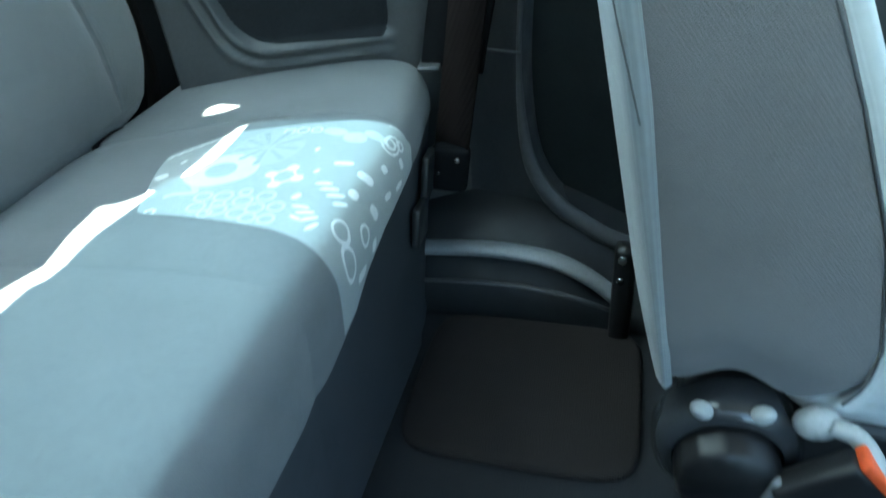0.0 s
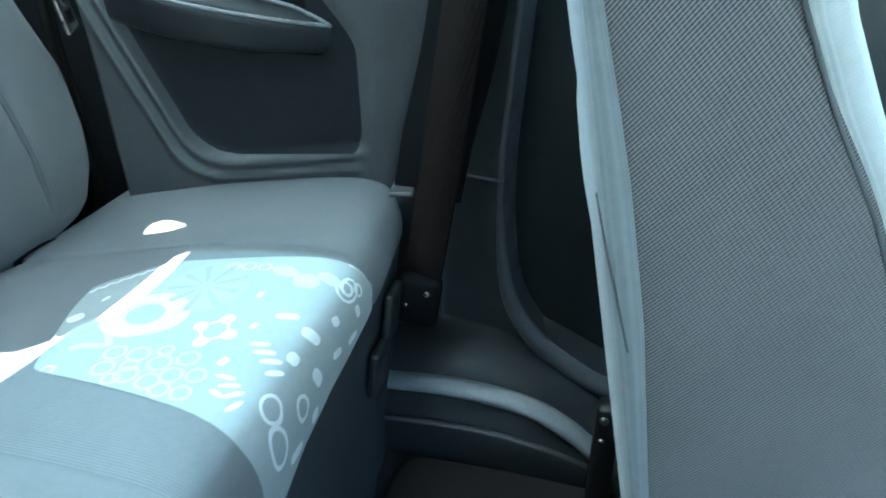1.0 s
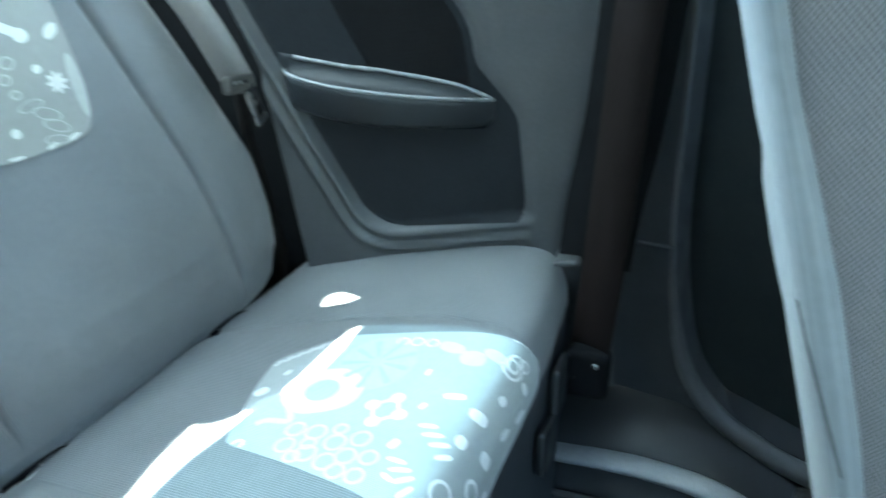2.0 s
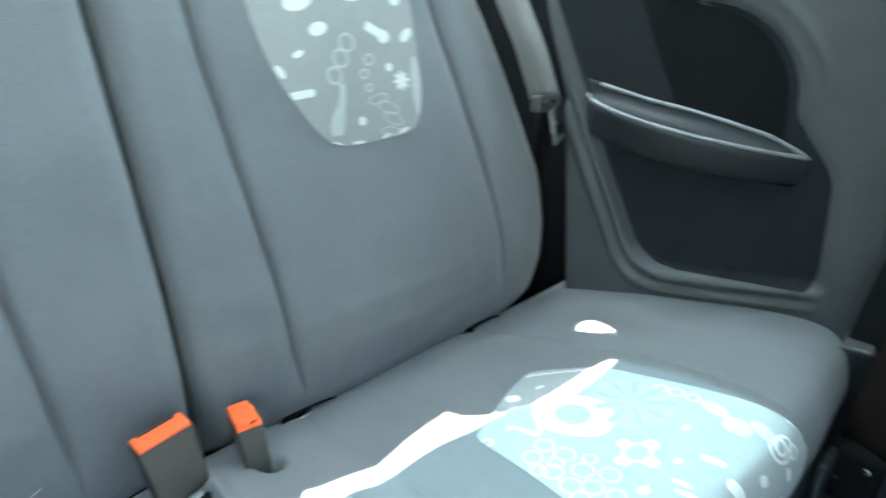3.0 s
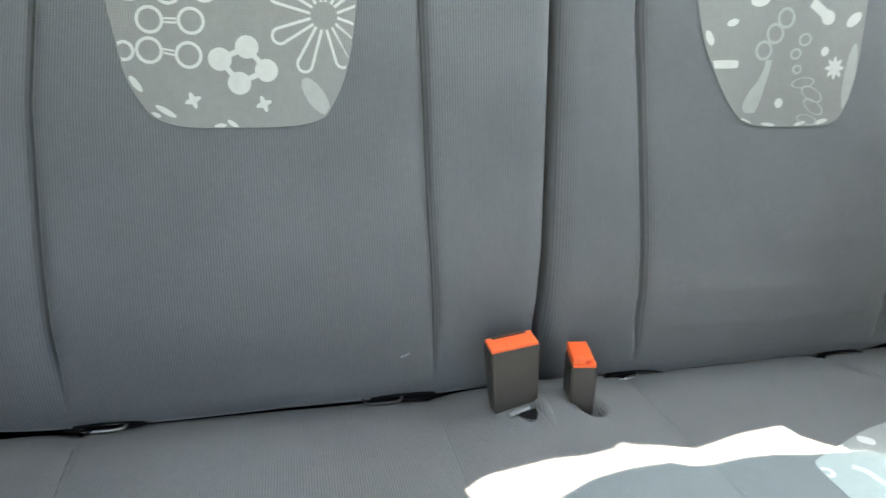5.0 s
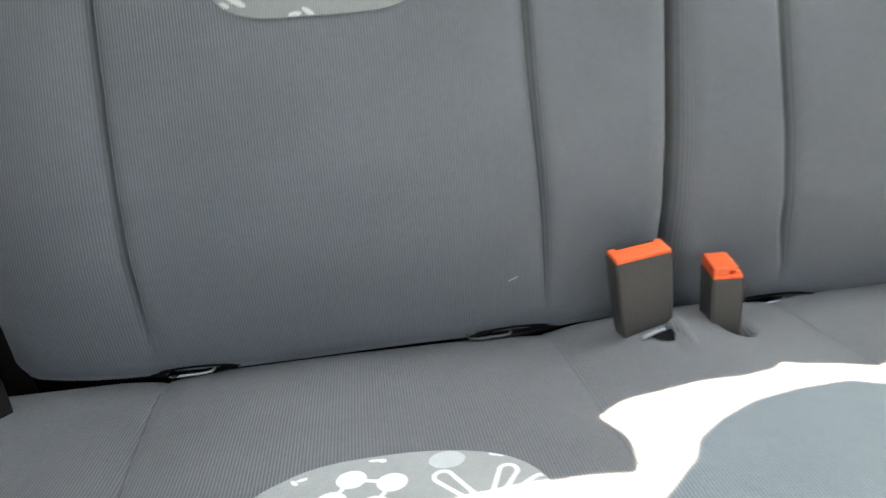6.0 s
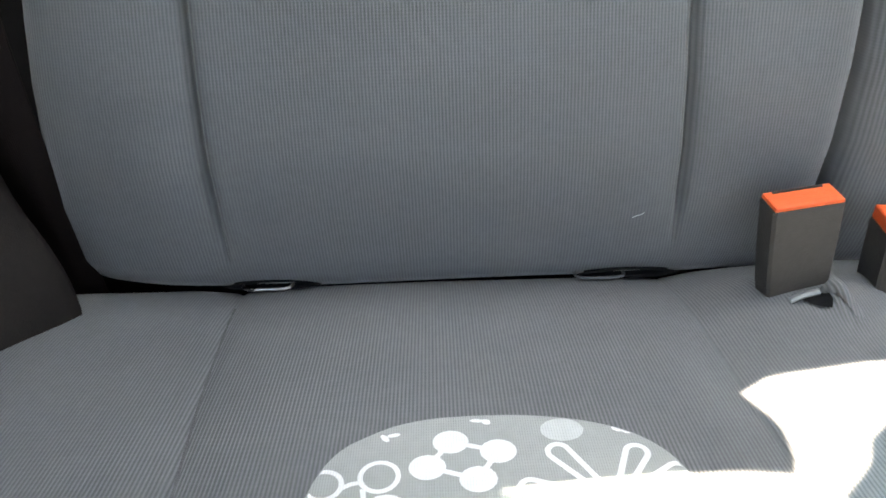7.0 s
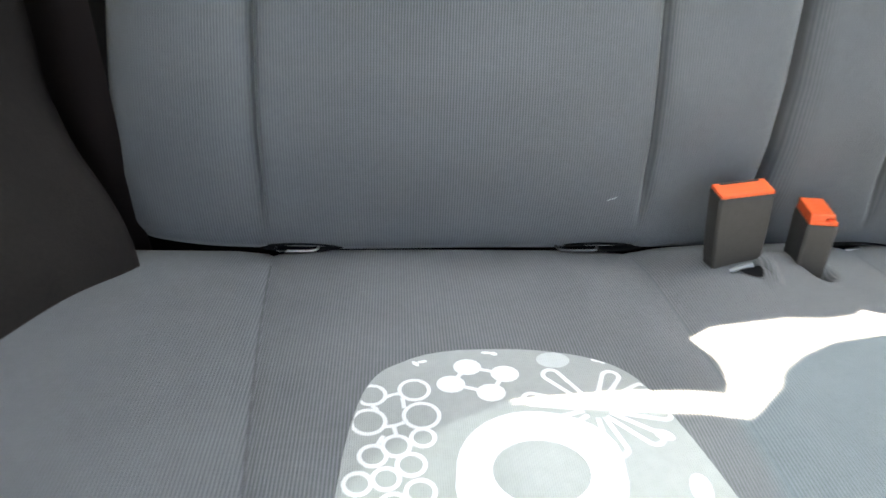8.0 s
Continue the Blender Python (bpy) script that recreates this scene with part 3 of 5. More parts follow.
INSERT_L = [(-0.236, -0.222, 0.1768), (-0.252, -0.203, 0.1778), (-0.270, -0.18, 0.182), (-0.284, -0.160, 0.189), (-0.297, -0.146, 0.198), (-0.306, -0.135, 0.212), (-0.312, -0.128, 0.232), (-0.317, -0.120, 0.262),
            (-0.320, -0.112, 0.298), (-0.326, -0.100, 0.36), (-0.330, -0.092, 0.40), (-0.331, -0.088, 0.45)]
INSERT_R = [(0.325, 0.331, 0.1485), (0.300, 0.340, 0.154), (0.276, 0.350, 0.162), (0.250, 0.361, 0.173), (0.222, 0.373, 0.184), (0.212, 0.380, 0.192), (0.209, 0.391, 0.212), (0.207, 0.400, 0.245),
            (0.200, 0.424, 0.326), (0.193, 0.440, 0.38), (0.194, 0.450, 0.41), (0.200, 0.445, 0.449)]
inserts = []
for rows, cloth in ((INSERT_L, INSERT), (INSERT_R, INSERT_FAR)):
    bm = bmesh.new()
    patch(bm, dense(rows), lambda u, v: cushion(u, hem(u, v), 0.0008), 40)
    inserts.append(part("insert", bm, cloth, bench, "pale grey-green patterned cloth insert"))


class Printer:
    """Prints motifs on one insert, each a part of its own."""

    def __init__(self, parent, place, faint=(), inks=(PRINT, PRINT_SOFT, PRINT_FAINT)):
        self.parent, self.place, self.faint, self.inks = parent, place, faint, inks

    def put(self, name, draw):
        bm = bmesh.new()
        draw(bm, self.place)
        bright, soft, pale = self.inks
        part(name, bm, pale if name in self.faint else soft if name == "printed_leaf" or (self.faint and name == "printed_loop") else bright, self.parent, clean=False)

    def dab(self, u, v, w, h, t=0.0, power=1.0, name="printed_dab"):
        self.put(name, lambda bm, p: fill(bm, oval(u, v, w, h, t, 14, power), p, 2))

    def rings(self, spots, line=0.003):
        for u, v, r in spots:
            self.put("printed_ring", lambda bm, p: ring(bm, u, v, r, r - line, p))

    def lines(self, pairs, width=0.003):
        for a, b in pairs:
            self.put("printed_line", lambda bm, p: stroke(bm, [a, b], width, p))

    def dots(self, u, v, reach, r, turn):
        self.put("printed_four_dots", lambda bm, p: four_dots(bm, u, v, reach, r, p, turn))

    def flower(self, u, v, count, start, length, width, turn, line=0.003):
        self.put("printed_flower", lambda bm, p: blossom(bm, u, v, p, count, start, length, width, turn, line))

    def loop(self, u, v, rows, lean=0.0):
        def draw(bm, p):
            out = []
            for k, (rx, ry) in enumerate(rows):
                out.append([p(u + rx * math.cos(a) * (1.0 + (lean * max(0.0, -math.cos(a) * math.sin(a)) if k == 0 else 0)), v + ry * math.sin(a)) for a in (2 * math.pi * j / 32 for j in range(32))])
            sheet(bm, out, close=True)
        self.put("printed_loop", draw)

    def zigzag(self, points, width):
        self.put("printed_zigzag", lambda bm, p: stroke(bm, points, width, p))


# print on the insert of the seat near the open side
def first_insert(u, v):
    """The print ends at the insert's edge."""
    key = [r[2] for r in INSERT_L]
    return cushion(min(max(u, float(np.interp(v, key, [r[0] for r in INSERT_L])) + 0.0006), float(np.interp(v, key, [r[1] for r in INSERT_L])) - 0.0006), v, 0.0011)


pr = Printer(inserts[0], first_insert)
pr.rings([(-0.2774, 0.2172, 0.0105), (-0.3037, 0.2217, 0.0100), (-0.2736, 0.2400, 0.0118), (-0.3047, 0.2447, 0.0112), (-0.2885, 0.2639, 0.0090), (-0.2734, 0.2579, 0.0080), (-0.3014, 0.2709, 0.0088),
          (-0.2805, 0.2776, 0.0090), (-0.294, 0.287, 0.0085), (-0.309, 0.290, 0.0085), (-0.276, 0.296, 0.009), (-0.290, 0.304, 0.0085), (-0.307, 0.309, 0.009)], 0.0026)
# the necks between the rings curve in round a hollow
pr.put("printed_neck", lambda bm, p: stroke(bm, [(-0.2850, 0.2245), (-0.2842, 0.2285), (-0.2838, 0.2335)], 0.0026, p))
pr.put("printed_neck", lambda bm, p: stroke(bm, [(-0.2868, 0.2205), (-0.2910, 0.2215), (-0.2945, 0.2235)], 0.0026, p))
pr.put("printed_neck", lambda bm, p: stroke(bm, [(-0.3030, 0.2315), (-0.3005, 0.2335), (-0.2995, 0.2350)], 0.0026, p))
pr.put("printed_neck", lambda bm, p: stroke(bm, [(-0.2950, 0.2490), (-0.2890, 0.2480), (-0.2840, 0.2455)], 0.0026, p))
pr.lines([((-0.2900, 0.2490), (-0.2886, 0.2550)), ((-0.2806, 0.2610), (-0.2815, 0.2620)), ((-0.2958, 0.2560), (-0.2990, 0.2625))], 0.0026)
DOTS = [(-0.2425, 0.1958), (-0.2190, 0.2036), (-0.2300, 0.2212), (-0.2543, 0.2124)]
pr.put("printed_four_dots", lambda bm, p: [fill(bm, oval(u, v, 0.0092, 0.0082), p, 2) for u, v in DOTS] + [stroke(bm, [DOTS[k - 1], DOTS[k]], 0.003, p) for k in range(4)])
pr.dab(-0.1852, 0.1905, 0.0112, 0.0085, name="printed_leaf")
pr.put("printed_flower", lambda bm, p: [stroke(bm, petal(-0.1685, 0.2387, a, 0.008, w - 0.006, 0.0105), 0.003, p) for a, w in
                                       ((-2.144, 0.042), (-2.873, 0.042), (2.70, 0.030), (-1.052, 0.037), (-0.45, 0.040), (0.15, 0.042), (0.75, 0.040), (1.45, 0.036))])
pr.loop(-0.2105, 0.285, ((0.046, 0.046), (0.036, 0.034), (0.0265, 0.0225)), 0.25)
for u, v, w, h, q in ((-0.276, 0.1915, 0.0032, 0.0016, 0.9), (-0.2715, 0.1895, 0.0035, 0.0014, -0.2), (-0.2285, 0.1810, 0.0036, 0.0014, 0.1), (-0.2235, 0.1822, 0.0026, 0.0020, 0.5), (-0.1575, 0.1920, 0.0028, 0.0015, 0.6), (-0.1525, 0.1938, 0.0028, 0.0018, 0.3), (-0.248, 0.322, 0.009, 0.006, 0.4),
                      (-0.135, 0.262, 0.006, 0.004, 0.5), (-0.128, 0.30, 0.006, 0.01, 0.2)):
    pr.dab(u, v, w, h, q)
pr.dots(-0.235, 0.368, 0.0165, 0.0095, 0.5)
pr.flower(-0.165, 0.392, 8, 0.006, 0.030, 0.010, 0.1)
pr.rings([(-0.30, 0.345, 0.012), (-0.28, 0.37, 0.012), (-0.305, 0.392, 0.012), (-0.285, 0.42, 0.012)])

# print on the other insert
def far_insert(u, v, lift=0.0011):
    """The print ends at the insert's edge."""
    key = [r[2] for r in INSERT_R]
    u = min(max(u, float(np.interp(v, key, [r[0] for r in INSERT_R])) + 0.0006), float(np.interp(v, key, [r[1] for r in INSERT_R])) - 0.0006)
    return cushion(u, hem(u, v), lift)


pr = Printer(inserts[1], far_insert, ("printed_ring", "printed_tail", "printed_patch"), (PRINT_FAR, PRINT_SOFT, PRINT_FAINT))
pr.loop(0.299, 0.231, ((0.036, 0.041), (0.026, 0.029), (0.0165, 0.0170)), -0.25)
pr.put("printed_tail", lambda bm, p: stroke(bm, [q[:2] for q in smooth_path([(0.272, 0.212, 0), (0.262, 0.222, 0), (0.252, 0.229, 0), (0.249, 0.219, 0), (0.247, 0.207, 0), (0.240, 0.200, 0)], 4)], 0.007, p))
# a pale halo behind a flower of darker petals
bm = bmesh.new()
fill(bm, oval(0.352, 0.260, 0.044, 0.040, 0.0, 24), lambda u, v: far_insert(u, v, 0.00095), 4)
part("printed_halo", bm, PRINT_HALO, inserts[1], clean=False)
bm = bmesh.new()
for a, w in ((0.25, 0.036), (0.95, 0.038), (1.65, 0.034), (2.35, 0.038), (3.05, 0.040), (3.75, 0.034), (4.45, 0.036), (5.15, 0.034), (5.8, 0.036)):
    fill(bm, petal(0.352, 0.260, a, 0.008, w - 0.006, 0.0075), lambda u, v: far_insert(u, v, 0.0014), 2)
part("printed_flower", bm, PRINT_SHADE, inserts[1], clean=False)
for u, v, r in ((0.390, 0.268, 0.0072), (0.393, 0.283, 0.0078), (0.395, 0.299, 0.0072)):
    pr.put("printed_loop", lambda bm, p: ring(bm, u, v, r, r - 0.0026, p))
for u, v, w, h, q in ((0.393, 0.322, 0.0085, 0.0150, 0.2), (0.384, 0.348, 0.0120, 0.0130, -0.3), (0.399, 0.366, 0.0080, 0.0130, 0.1)):
    pr.dab(u, v, w, h, q, 0.9, "printed_patch")
FAR_DOTS = [(0.293, 0.292), (0.308, 0.309), (0.288, 0.322), (0.273, 0.304)]
pr.put("printed_four_dots", lambda bm, p: [fill(bm, oval(u, v, 0.0070, 0.0068), p, 2) for u, v in FAR_DOTS] + [stroke(bm, [FAR_DOTS[k - 1], FAR_DOTS[k]], 0.003, p) for k in range(4)])
pr.rings([(0.244, 0.243, 0.0100), (0.224, 0.247, 0.0100), (0.246, 0.264, 0.0105), (0.221, 0.271, 0.0105), (0.240, 0.288, 0.0105), (0.218, 0.293, 0.0105), (0.251, 0.307, 0.0100), (0.229, 0.306, 0.0100), (0.232, 0.266, 0.0080),
          (0.212, 0.307, 0.0090), (0.214, 0.262, 0.0080), (0.256, 0.283, 0.0075), (0.213, 0.325, 0.0090), (0.234, 0.325, 0.0090)], 0.0030)
for u, v, r in ((0.213, 0.203, 0.0065), (0.237, 0.392, 0.0125), (0.226, 0.413, 0.0125), (0.268, 0.415, 0.0100), (0.402, 0.384, 0.0090), (0.417, 0.396, 0.0080)):
    pr.put("printed_circle", lambda bm, p: ring(bm, u, v, r, r - 0.0032, p))
# a fan of short leaves, and a second one
for u, v, w, h, q in ((0.285, 0.352, 0.0026, 0.0085, -0.35), (0.278, 0.360, 0.0026, 0.0095, -0.45), (0.272, 0.369, 0.0026, 0.0095, -0.60), (0.264, 0.377, 0.0026, 0.0085, -0.75), (0.288, 0.382, 0.0065, 0.0060, 0.0)):
    pr.dab(u, v, w, h, q, 0.8, "printed_fan")
for u, v, w, h, q in ((0.240, 0.347, 0.0024, 0.0085, -0.10), (0.233, 0.354, 0.0024, 0.0090, -0.45), (0.226, 0.361, 0.0024, 0.0090, -0.80), (0.217, 0.367, 0.0024, 0.0085, -1.15), (0.222, 0.349, 0.0024, 0.0060, 0.30)):
    pr.dab(u, v, w, h, q, 0.8, "printed_fan")
# a wavy line along the cut corner
pr.put("printed_wave", lambda bm, p: stroke(bm, [(0.322 + 0.056 * k / 28, 0.1515 + 0.045 * (k / 28) ** 1.15 + 0.0018 * math.sin(k * 1.35)) for k in range(29)], 0.0026, p))
pr.put("printed_swirl", lambda bm, p: stroke(bm, [(0.405 + (0.005 + 0.0009 * k) * math.cos(k * 0.62), 0.386 + (0.004 + 0.0006 * k) * math.sin(k * 0.62)) for k in range(18)], 0.0032, p))
pr.put("printed_swirl", lambda bm, p: stroke(bm, [(0.436 + 0.010 * math.sin(k * 0.26), 0.372 + 0.0055 * k) for k in range(11)], 0.0036, p))
for u, v, w, h, q in ((0.282, 0.170, 0.0075, 0.0060, 0.6), (0.315, 0.176, 0.0050, 0.0022, 0.2), (0.247, 0.1745, 0.0100, 0.0036, -0.45), (0.255, 0.336, 0.0060, 0.0038, 0.3), (0.305, 0.336, 0.0045, 0.0028, 0.3), (0.328, 0.356, 0.0040, 0.0105, -0.45),
                      (0.322, 0.383, 0.0065, 0.0100, -0.2), (0.359, 0.394, 0.0060, 0.0048, 0.3), (0.399, 0.413, 0.0050, 0.0085, 0.2), (0.350, 0.318, 0.0050, 0.0026, 0.0),
                      (0.340, 0.420, 0.0090, 0.0045, 0.3), (0.300, 0.412, 0.0065, 0.0085, -0.2), (0.375, 0.432, 0.0110, 0.0045, 0.2), (0.250, 0.436, 0.0110, 0.0040, 0.3), (0.285, 0.438, 0.0060, 0.0060, 0.1)):
    pr.dab(u, v, w, h, q, 0.7)

# stitched seams on the cushion
for fx, thread in ((seam_left, THREAD), (lambda s: -0.077, SOFT_THREAD), (lambda s: 0.132, SOFT_THREAD), (seam_right, SOFT_THREAD)):
    bm = bmesh.new()
    stroke(bm, [(fx(s), s) for s in np.linspace(0.03, 0.448, 70)], 0.0016, on_cushion(0.0006))
    part("seam", bm, thread, bench, clean=False)


# ---------------------------------------------------------------- backrests
def make_backrest(sides, label):
    xi = SPLIT + (0.004 if sides is B_RIGHT else -0.004)
    bm = bmesh.new()
    rows = []
    zs = list(np.linspace(0.327, 0.40, 26)) + list(np.linspace(0.405, 0.86, 105))
    # columns crowd at the edges and seams
    grid = [(n, 0.42 - 0.42 * math.cos(math.pi * k / m) + 0.16 * k / m) for n, m in ((0, 28), (1, 64), (2, 30)) for k in range(m)] + [(2, 1.0)]
    for z in zs:
        z = float(z)
        xo = lerp_table(sides["out"], z)
        marks = [xo, lerp_table(sides["seam_out"], z), lerp_table(sides["seam_in"], z), xi]
        front = [backrest(sides, marks[n] + (marks[n + 1] - marks[n]) * g, z) for n, g in grid]
        yb = lerp_table([(0.325, 0.09), (0.37, 0.115), (0.88, 0.17)], z)
        back = [Vector((xi + (xo - xi) * g, yb, z)) for g in (0.0, 0.3, 0.7, 1.0)]
        rows.append(front + back)
    vs = sheet(bm, rows, close=True)
    bm.faces.new(vs[0])
    bm.faces.new(vs[-1])
    # the weave runs along the panels: metres across the middle row, and height
    marks = [lerp_table(sides["out"], 0.55), lerp_table(sides["seam_out"], 0.55), lerp_table(sides["seam_in"], 0.55), xi]
    across = [marks[n] + (marks[n + 1] - marks[n]) * g for n, g in grid] + [xi, xi, marks[0], marks[0]]
    where = {v: (across[k], v.co.z) for row in vs for k, v in enumerate(row)}
    layer = bm.loops.layers.uv.new("weave")
    for f in bm.faces:
        for loop in f.loops:
            loop[layer].uv = where[loop.vert]
    root = part("backrest", bm, BACK_CLOTH, bench, label)
    return root


back_l = make_backrest(B_LEFT, "folding backrest by the open side")
back_r = make_backrest(B_RIGHT, "folding backrest by the grey belt")
BACK_L = [(-0.262, -0.215, 0.6150), (-0.280, -0.190, 0.6165), (-0.296, -0.172, 0.6215), (-0.305, -0.165, 0.630), (-0.316, -0.154, 0.652), (-0.322, -0.146, 0.685), (-0.331, -0.138, 0.75), (-0.338, -0.132, 0.83)]
BACK_R = [(0.240, 0.285, 0.6095), (0.222, 0.300, 0.6110), (0.207, 0.312, 0.6165), (0.192, 0.321, 0.632), (0.177, 0.327, 0.656), (0.161, 0.330, 0.690), (0.150, 0.331, 0.745), (0.146, 0.331, 0.83)]


def inside(rows, sides):
    """Places on a backrest's insert; the print ends at its edge."""
    key = [r[2] for r in rows]

    def place(u, v):
        v = max(v, key[0] + 0.0006)
        return backrest(sides, min(max(u, float(np.interp(v, key, [r[0] for r in rows])) + 0.0008), float(np.interp(v, key, [r[1] for r in rows])) - 0.0008), v, 0.0013)
    return place


back_inserts = []
for root, sides, rows in ((back_l, B_LEFT, BACK_L), (back_r, B_RIGHT, BACK_R)):
    bm = bmesh.new()
    fine = dense(rows)
    patch(bm, fine, lambda u, v: backrest(sides, u, v, 0.0010), 30)
    piece = part("insert", bm, SHADED_BACK_INSERT, root, "pale grey patterned cloth insert")
    back_inserts.append(piece)
    bm = bmesh.new()
    stroke(bm, [(r[0], r[2]) for r in reversed(fine)] + [(r[1], r[2]) for r in fine], 0.0011, lambda u, v: backrest(sides, u, v, 0.0009))
    part("insert_seam", bm, THREAD, root, clean=False)

BACK_INKS = (SHADED_BACK_PRINT, SHADED_BACK_FAINT, SHADED_BACK_FAINT)
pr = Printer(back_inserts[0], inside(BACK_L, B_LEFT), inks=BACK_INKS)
pr.rings([(-0.2960, 0.6937, 0.0100), (-0.2668, 0.6932, 0.0100), (-0.2980, 0.6722, 0.0098), (-0.2703, 0.6689, 0.0100), (-0.3155, 0.6717, 0.0075), (-0.282, 0.714, 0.010), (-0.308, 0.716, 0.010), (-0.256, 0.716, 0.010)], 0.0024)
pr.lines([((-0.2884, 0.6732), (-0.2802, 0.6718)), ((-0.2880, 0.6705), (-0.2798, 0.6688)), ((-0.2862, 0.6948), (-0.2768, 0.6946)), ((-0.2862, 0.6920), (-0.2768, 0.6918))], 0.0015)
BACK_DOTS = [(-0.2277, 0.6750), (-0.2140, 0.6580), (-0.2348, 0.6485), (-0.2481, 0.6661)]
pr.put("printed_four_dots", lambda bm, p: [fill(bm, oval(u, v, 0.0088, 0.0086), p, 2) for u, v in BACK_DOTS] + [stroke(bm, [BACK_DOTS[k - 1], BACK_DOTS[k]], 0.004, p) for k in range(4)])
pr.put("printed_flower", lambda bm, p: [stroke(bm, petal(-0.1685, 0.6985, a, 0.010, w - 0.009, 0.0115), 0.0022, p) for a, w in
                                       ((-2.722, 0.042), (-1.989, 0.044), (-1.17, 0.040), (-0.35, 0.036), (0.45, 0.034), (1.2, 0.040), (1.95, 0.042), (2.75, 0.042))])
pr.dab(-0.1772, 0.6385, 0.0072, 0.0165, 0.585, name="printed_leaf")
for u, v in ((-0.2698, 0.6360), (-0.2174, 0.6329)):
    pr.put("printed_cross", lambda bm, p: [fill(bm, oval(u, v, 0.0066, 0.0022, k, 10), p, 1) for k in (0.35, 1.9)])
for u, v, w, h, q in ((-0.2510, 0.6168, 0.0046, 0.0018, 0.1), (-0.2416, 0.6180, 0.0050, 0.0018, -0.6), (-0.2901, 0.6280, 0.0085, 0.0022, -0.55), (-0.3096, 0.6482, 0.0025, 0.0070, 0.6), (-0.2976, 0.6254, 0.0040, 0.0018, -0.3),
                      (-0.23, 0.74, 0.02, 0.012, 0.2), (-0.30, 0.755, 0.016, 0.01, 0.0), (-0.18, 0.765, 0.012, 0.02, 0.4)):
    pr.dab(u, v, w, h, q)

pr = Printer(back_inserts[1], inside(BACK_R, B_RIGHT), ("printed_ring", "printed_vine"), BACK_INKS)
pr.rings([(0.2429, 0.7052, 0.0092), (0.2327, 0.6918, 0.0092), (0.2226, 0.6773, 0.0088)], 0.0026)
VASE = [(0.2290, 0.6690, 0.006), (0.2272, 0.6590, 0.007), (0.2240, 0.6500, 0.009), (0.2195, 0.6420, 0.0145), (0.2160, 0.6330, 0.0165), (0.2146, 0.6260, 0.0150), (0.2150, 0.6225, 0.010)]
pr.put("printed_leaf", lambda bm, p: sheet(bm, [[p(u - w / 2, v), p(u, v), p(u + w / 2, v)] for u, v, w in VASE]))
for u, v, rx, ry, q in ((0.2653, 0.6870, 0.0070, 0.0058, 0.2), (0.2567, 0.6745, 0.0062, 0.0050, 0.2), (0.2597, 0.6610, 0.0052, 0.0044, 0.0), (0.2680, 0.6492, 0.0130, 0.0048, 0.1), (0.2790, 0.6390, 0.0135, 0.0058, -0.45), (0.2825, 0.6275, 0.0130, 0.0056, -0.5), (0.2770, 0.6160, 0.0120, 0.0045, -0.2)):
    pr.put("printed_vine", lambda bm, p: ring(bm, u, v, rx, rx - 0.0022, p, ry / rx, q))
pr.put("printed_star", lambda bm, p: [fill(bm, oval(0.3012, 0.6622, 0.0026, 0.0110, k * math.pi / 4, 8), p, 1) for k in range(4)] + [fill(bm, oval(0.3012, 0.6622, 0.0055, 0.0055), p, 1)])
pr.dab(0.1848, 0.6650, 0.0135, 0.0036, 0.02, 0.35)
pr.dab(0.3195, 0.6545, 0.0065, 0.0300, -0.10, name="printed_leaf")
pr.lines([((0.2690, 0.7190), (0.2870, 0.7075))], 0.009)
for u, v, w, h, q in ((0.2880, 0.7062, 0.0075, 0.0065, 0), (0.2884, 0.6769, 0.0045, 0.0040, 0.4), (0.2445, 0.6312, 0.0044, 0.0044, 0), (0.1892, 0.7003, 0.0060, 0.0030, 0.3), (0.1679, 0.6871, 0.0035, 0.0070, 0.5), (0.3174, 0.7049, 0.0095, 0.0050, 0.6),
                      (0.212, 0.6150, 0.0070, 0.0016, -0.35), (0.236, 0.6120, 0.0075, 0.0016, -0.1), (0.270, 0.6125, 0.0060, 0.0018, 0.25), (0.293, 0.6140, 0.0075, 0.0022, 0.2), (0.215, 0.72, 0.010, 0.006, 0.2), (0.20, 0.745, 0.016, 0.008, 0.2), (0.26, 0.750, 0.018, 0.009, 0.0), (0.31, 0.745, 0.008, 0.012, 0.1)):
    pr.dab(u, v, w, h, q)

# a stray thread on the cloth
bm = bmesh.new()
tube(bm, smooth_path([backrest(B_LEFT, u, v, 0.0012) for u, v in ((-0.1085, 0.3995), (-0.1055, 0.4012), (-0.1030, 0.4018), (-0.1005, 0.4035))], 4), 0.0003, 6)
solid("lint", bm, PALE, "tiny white thread of lint on the grey backrest", "lint")


# ---------------------------------------------------------------- slots with steel loops in the crease
def crease_slot(x, width, steel, label, metal=METAL):
    root = thing("anchor_slot", label, "seat anchor", group="anchor slots", at=(x, -0.002, 0.3405))
    bm = bmesh.new()
    rows = []
    # a lens that tapers into the crease
    for r, d in ((1.0, 0.0), (0.9, -0.002), (0.8, 0.004), (0.74, 0.014)):
        rows.append([(r * width / 2 * math.cos(a), d - 0.0055, r * 0.0042 * math.sin(a) * abs(math.sin(a)) ** 0.6 + 0.0045) for a in (2 * math.pi * j / 28 for j in range(28))])
    vs = sheet(bm, rows, close=True)
    bm.faces.new(vs[-1])
    part("bezel", bm, MATT, root)
    bm = bmesh.new()
    tube(bm, smooth_path([(steel - 0.019, 0.010, 0.002), (steel - 0.017, -0.006, 0.0025), (steel, -0.0085, 0.0028), (steel + 0.017, -0.006, 0.0025), (steel + 0.019, 0.010, 0.002)], 4), 0.0012, 8)
    part("steel_loop", bm, metal, root, "thin steel anchor loop")
    return root


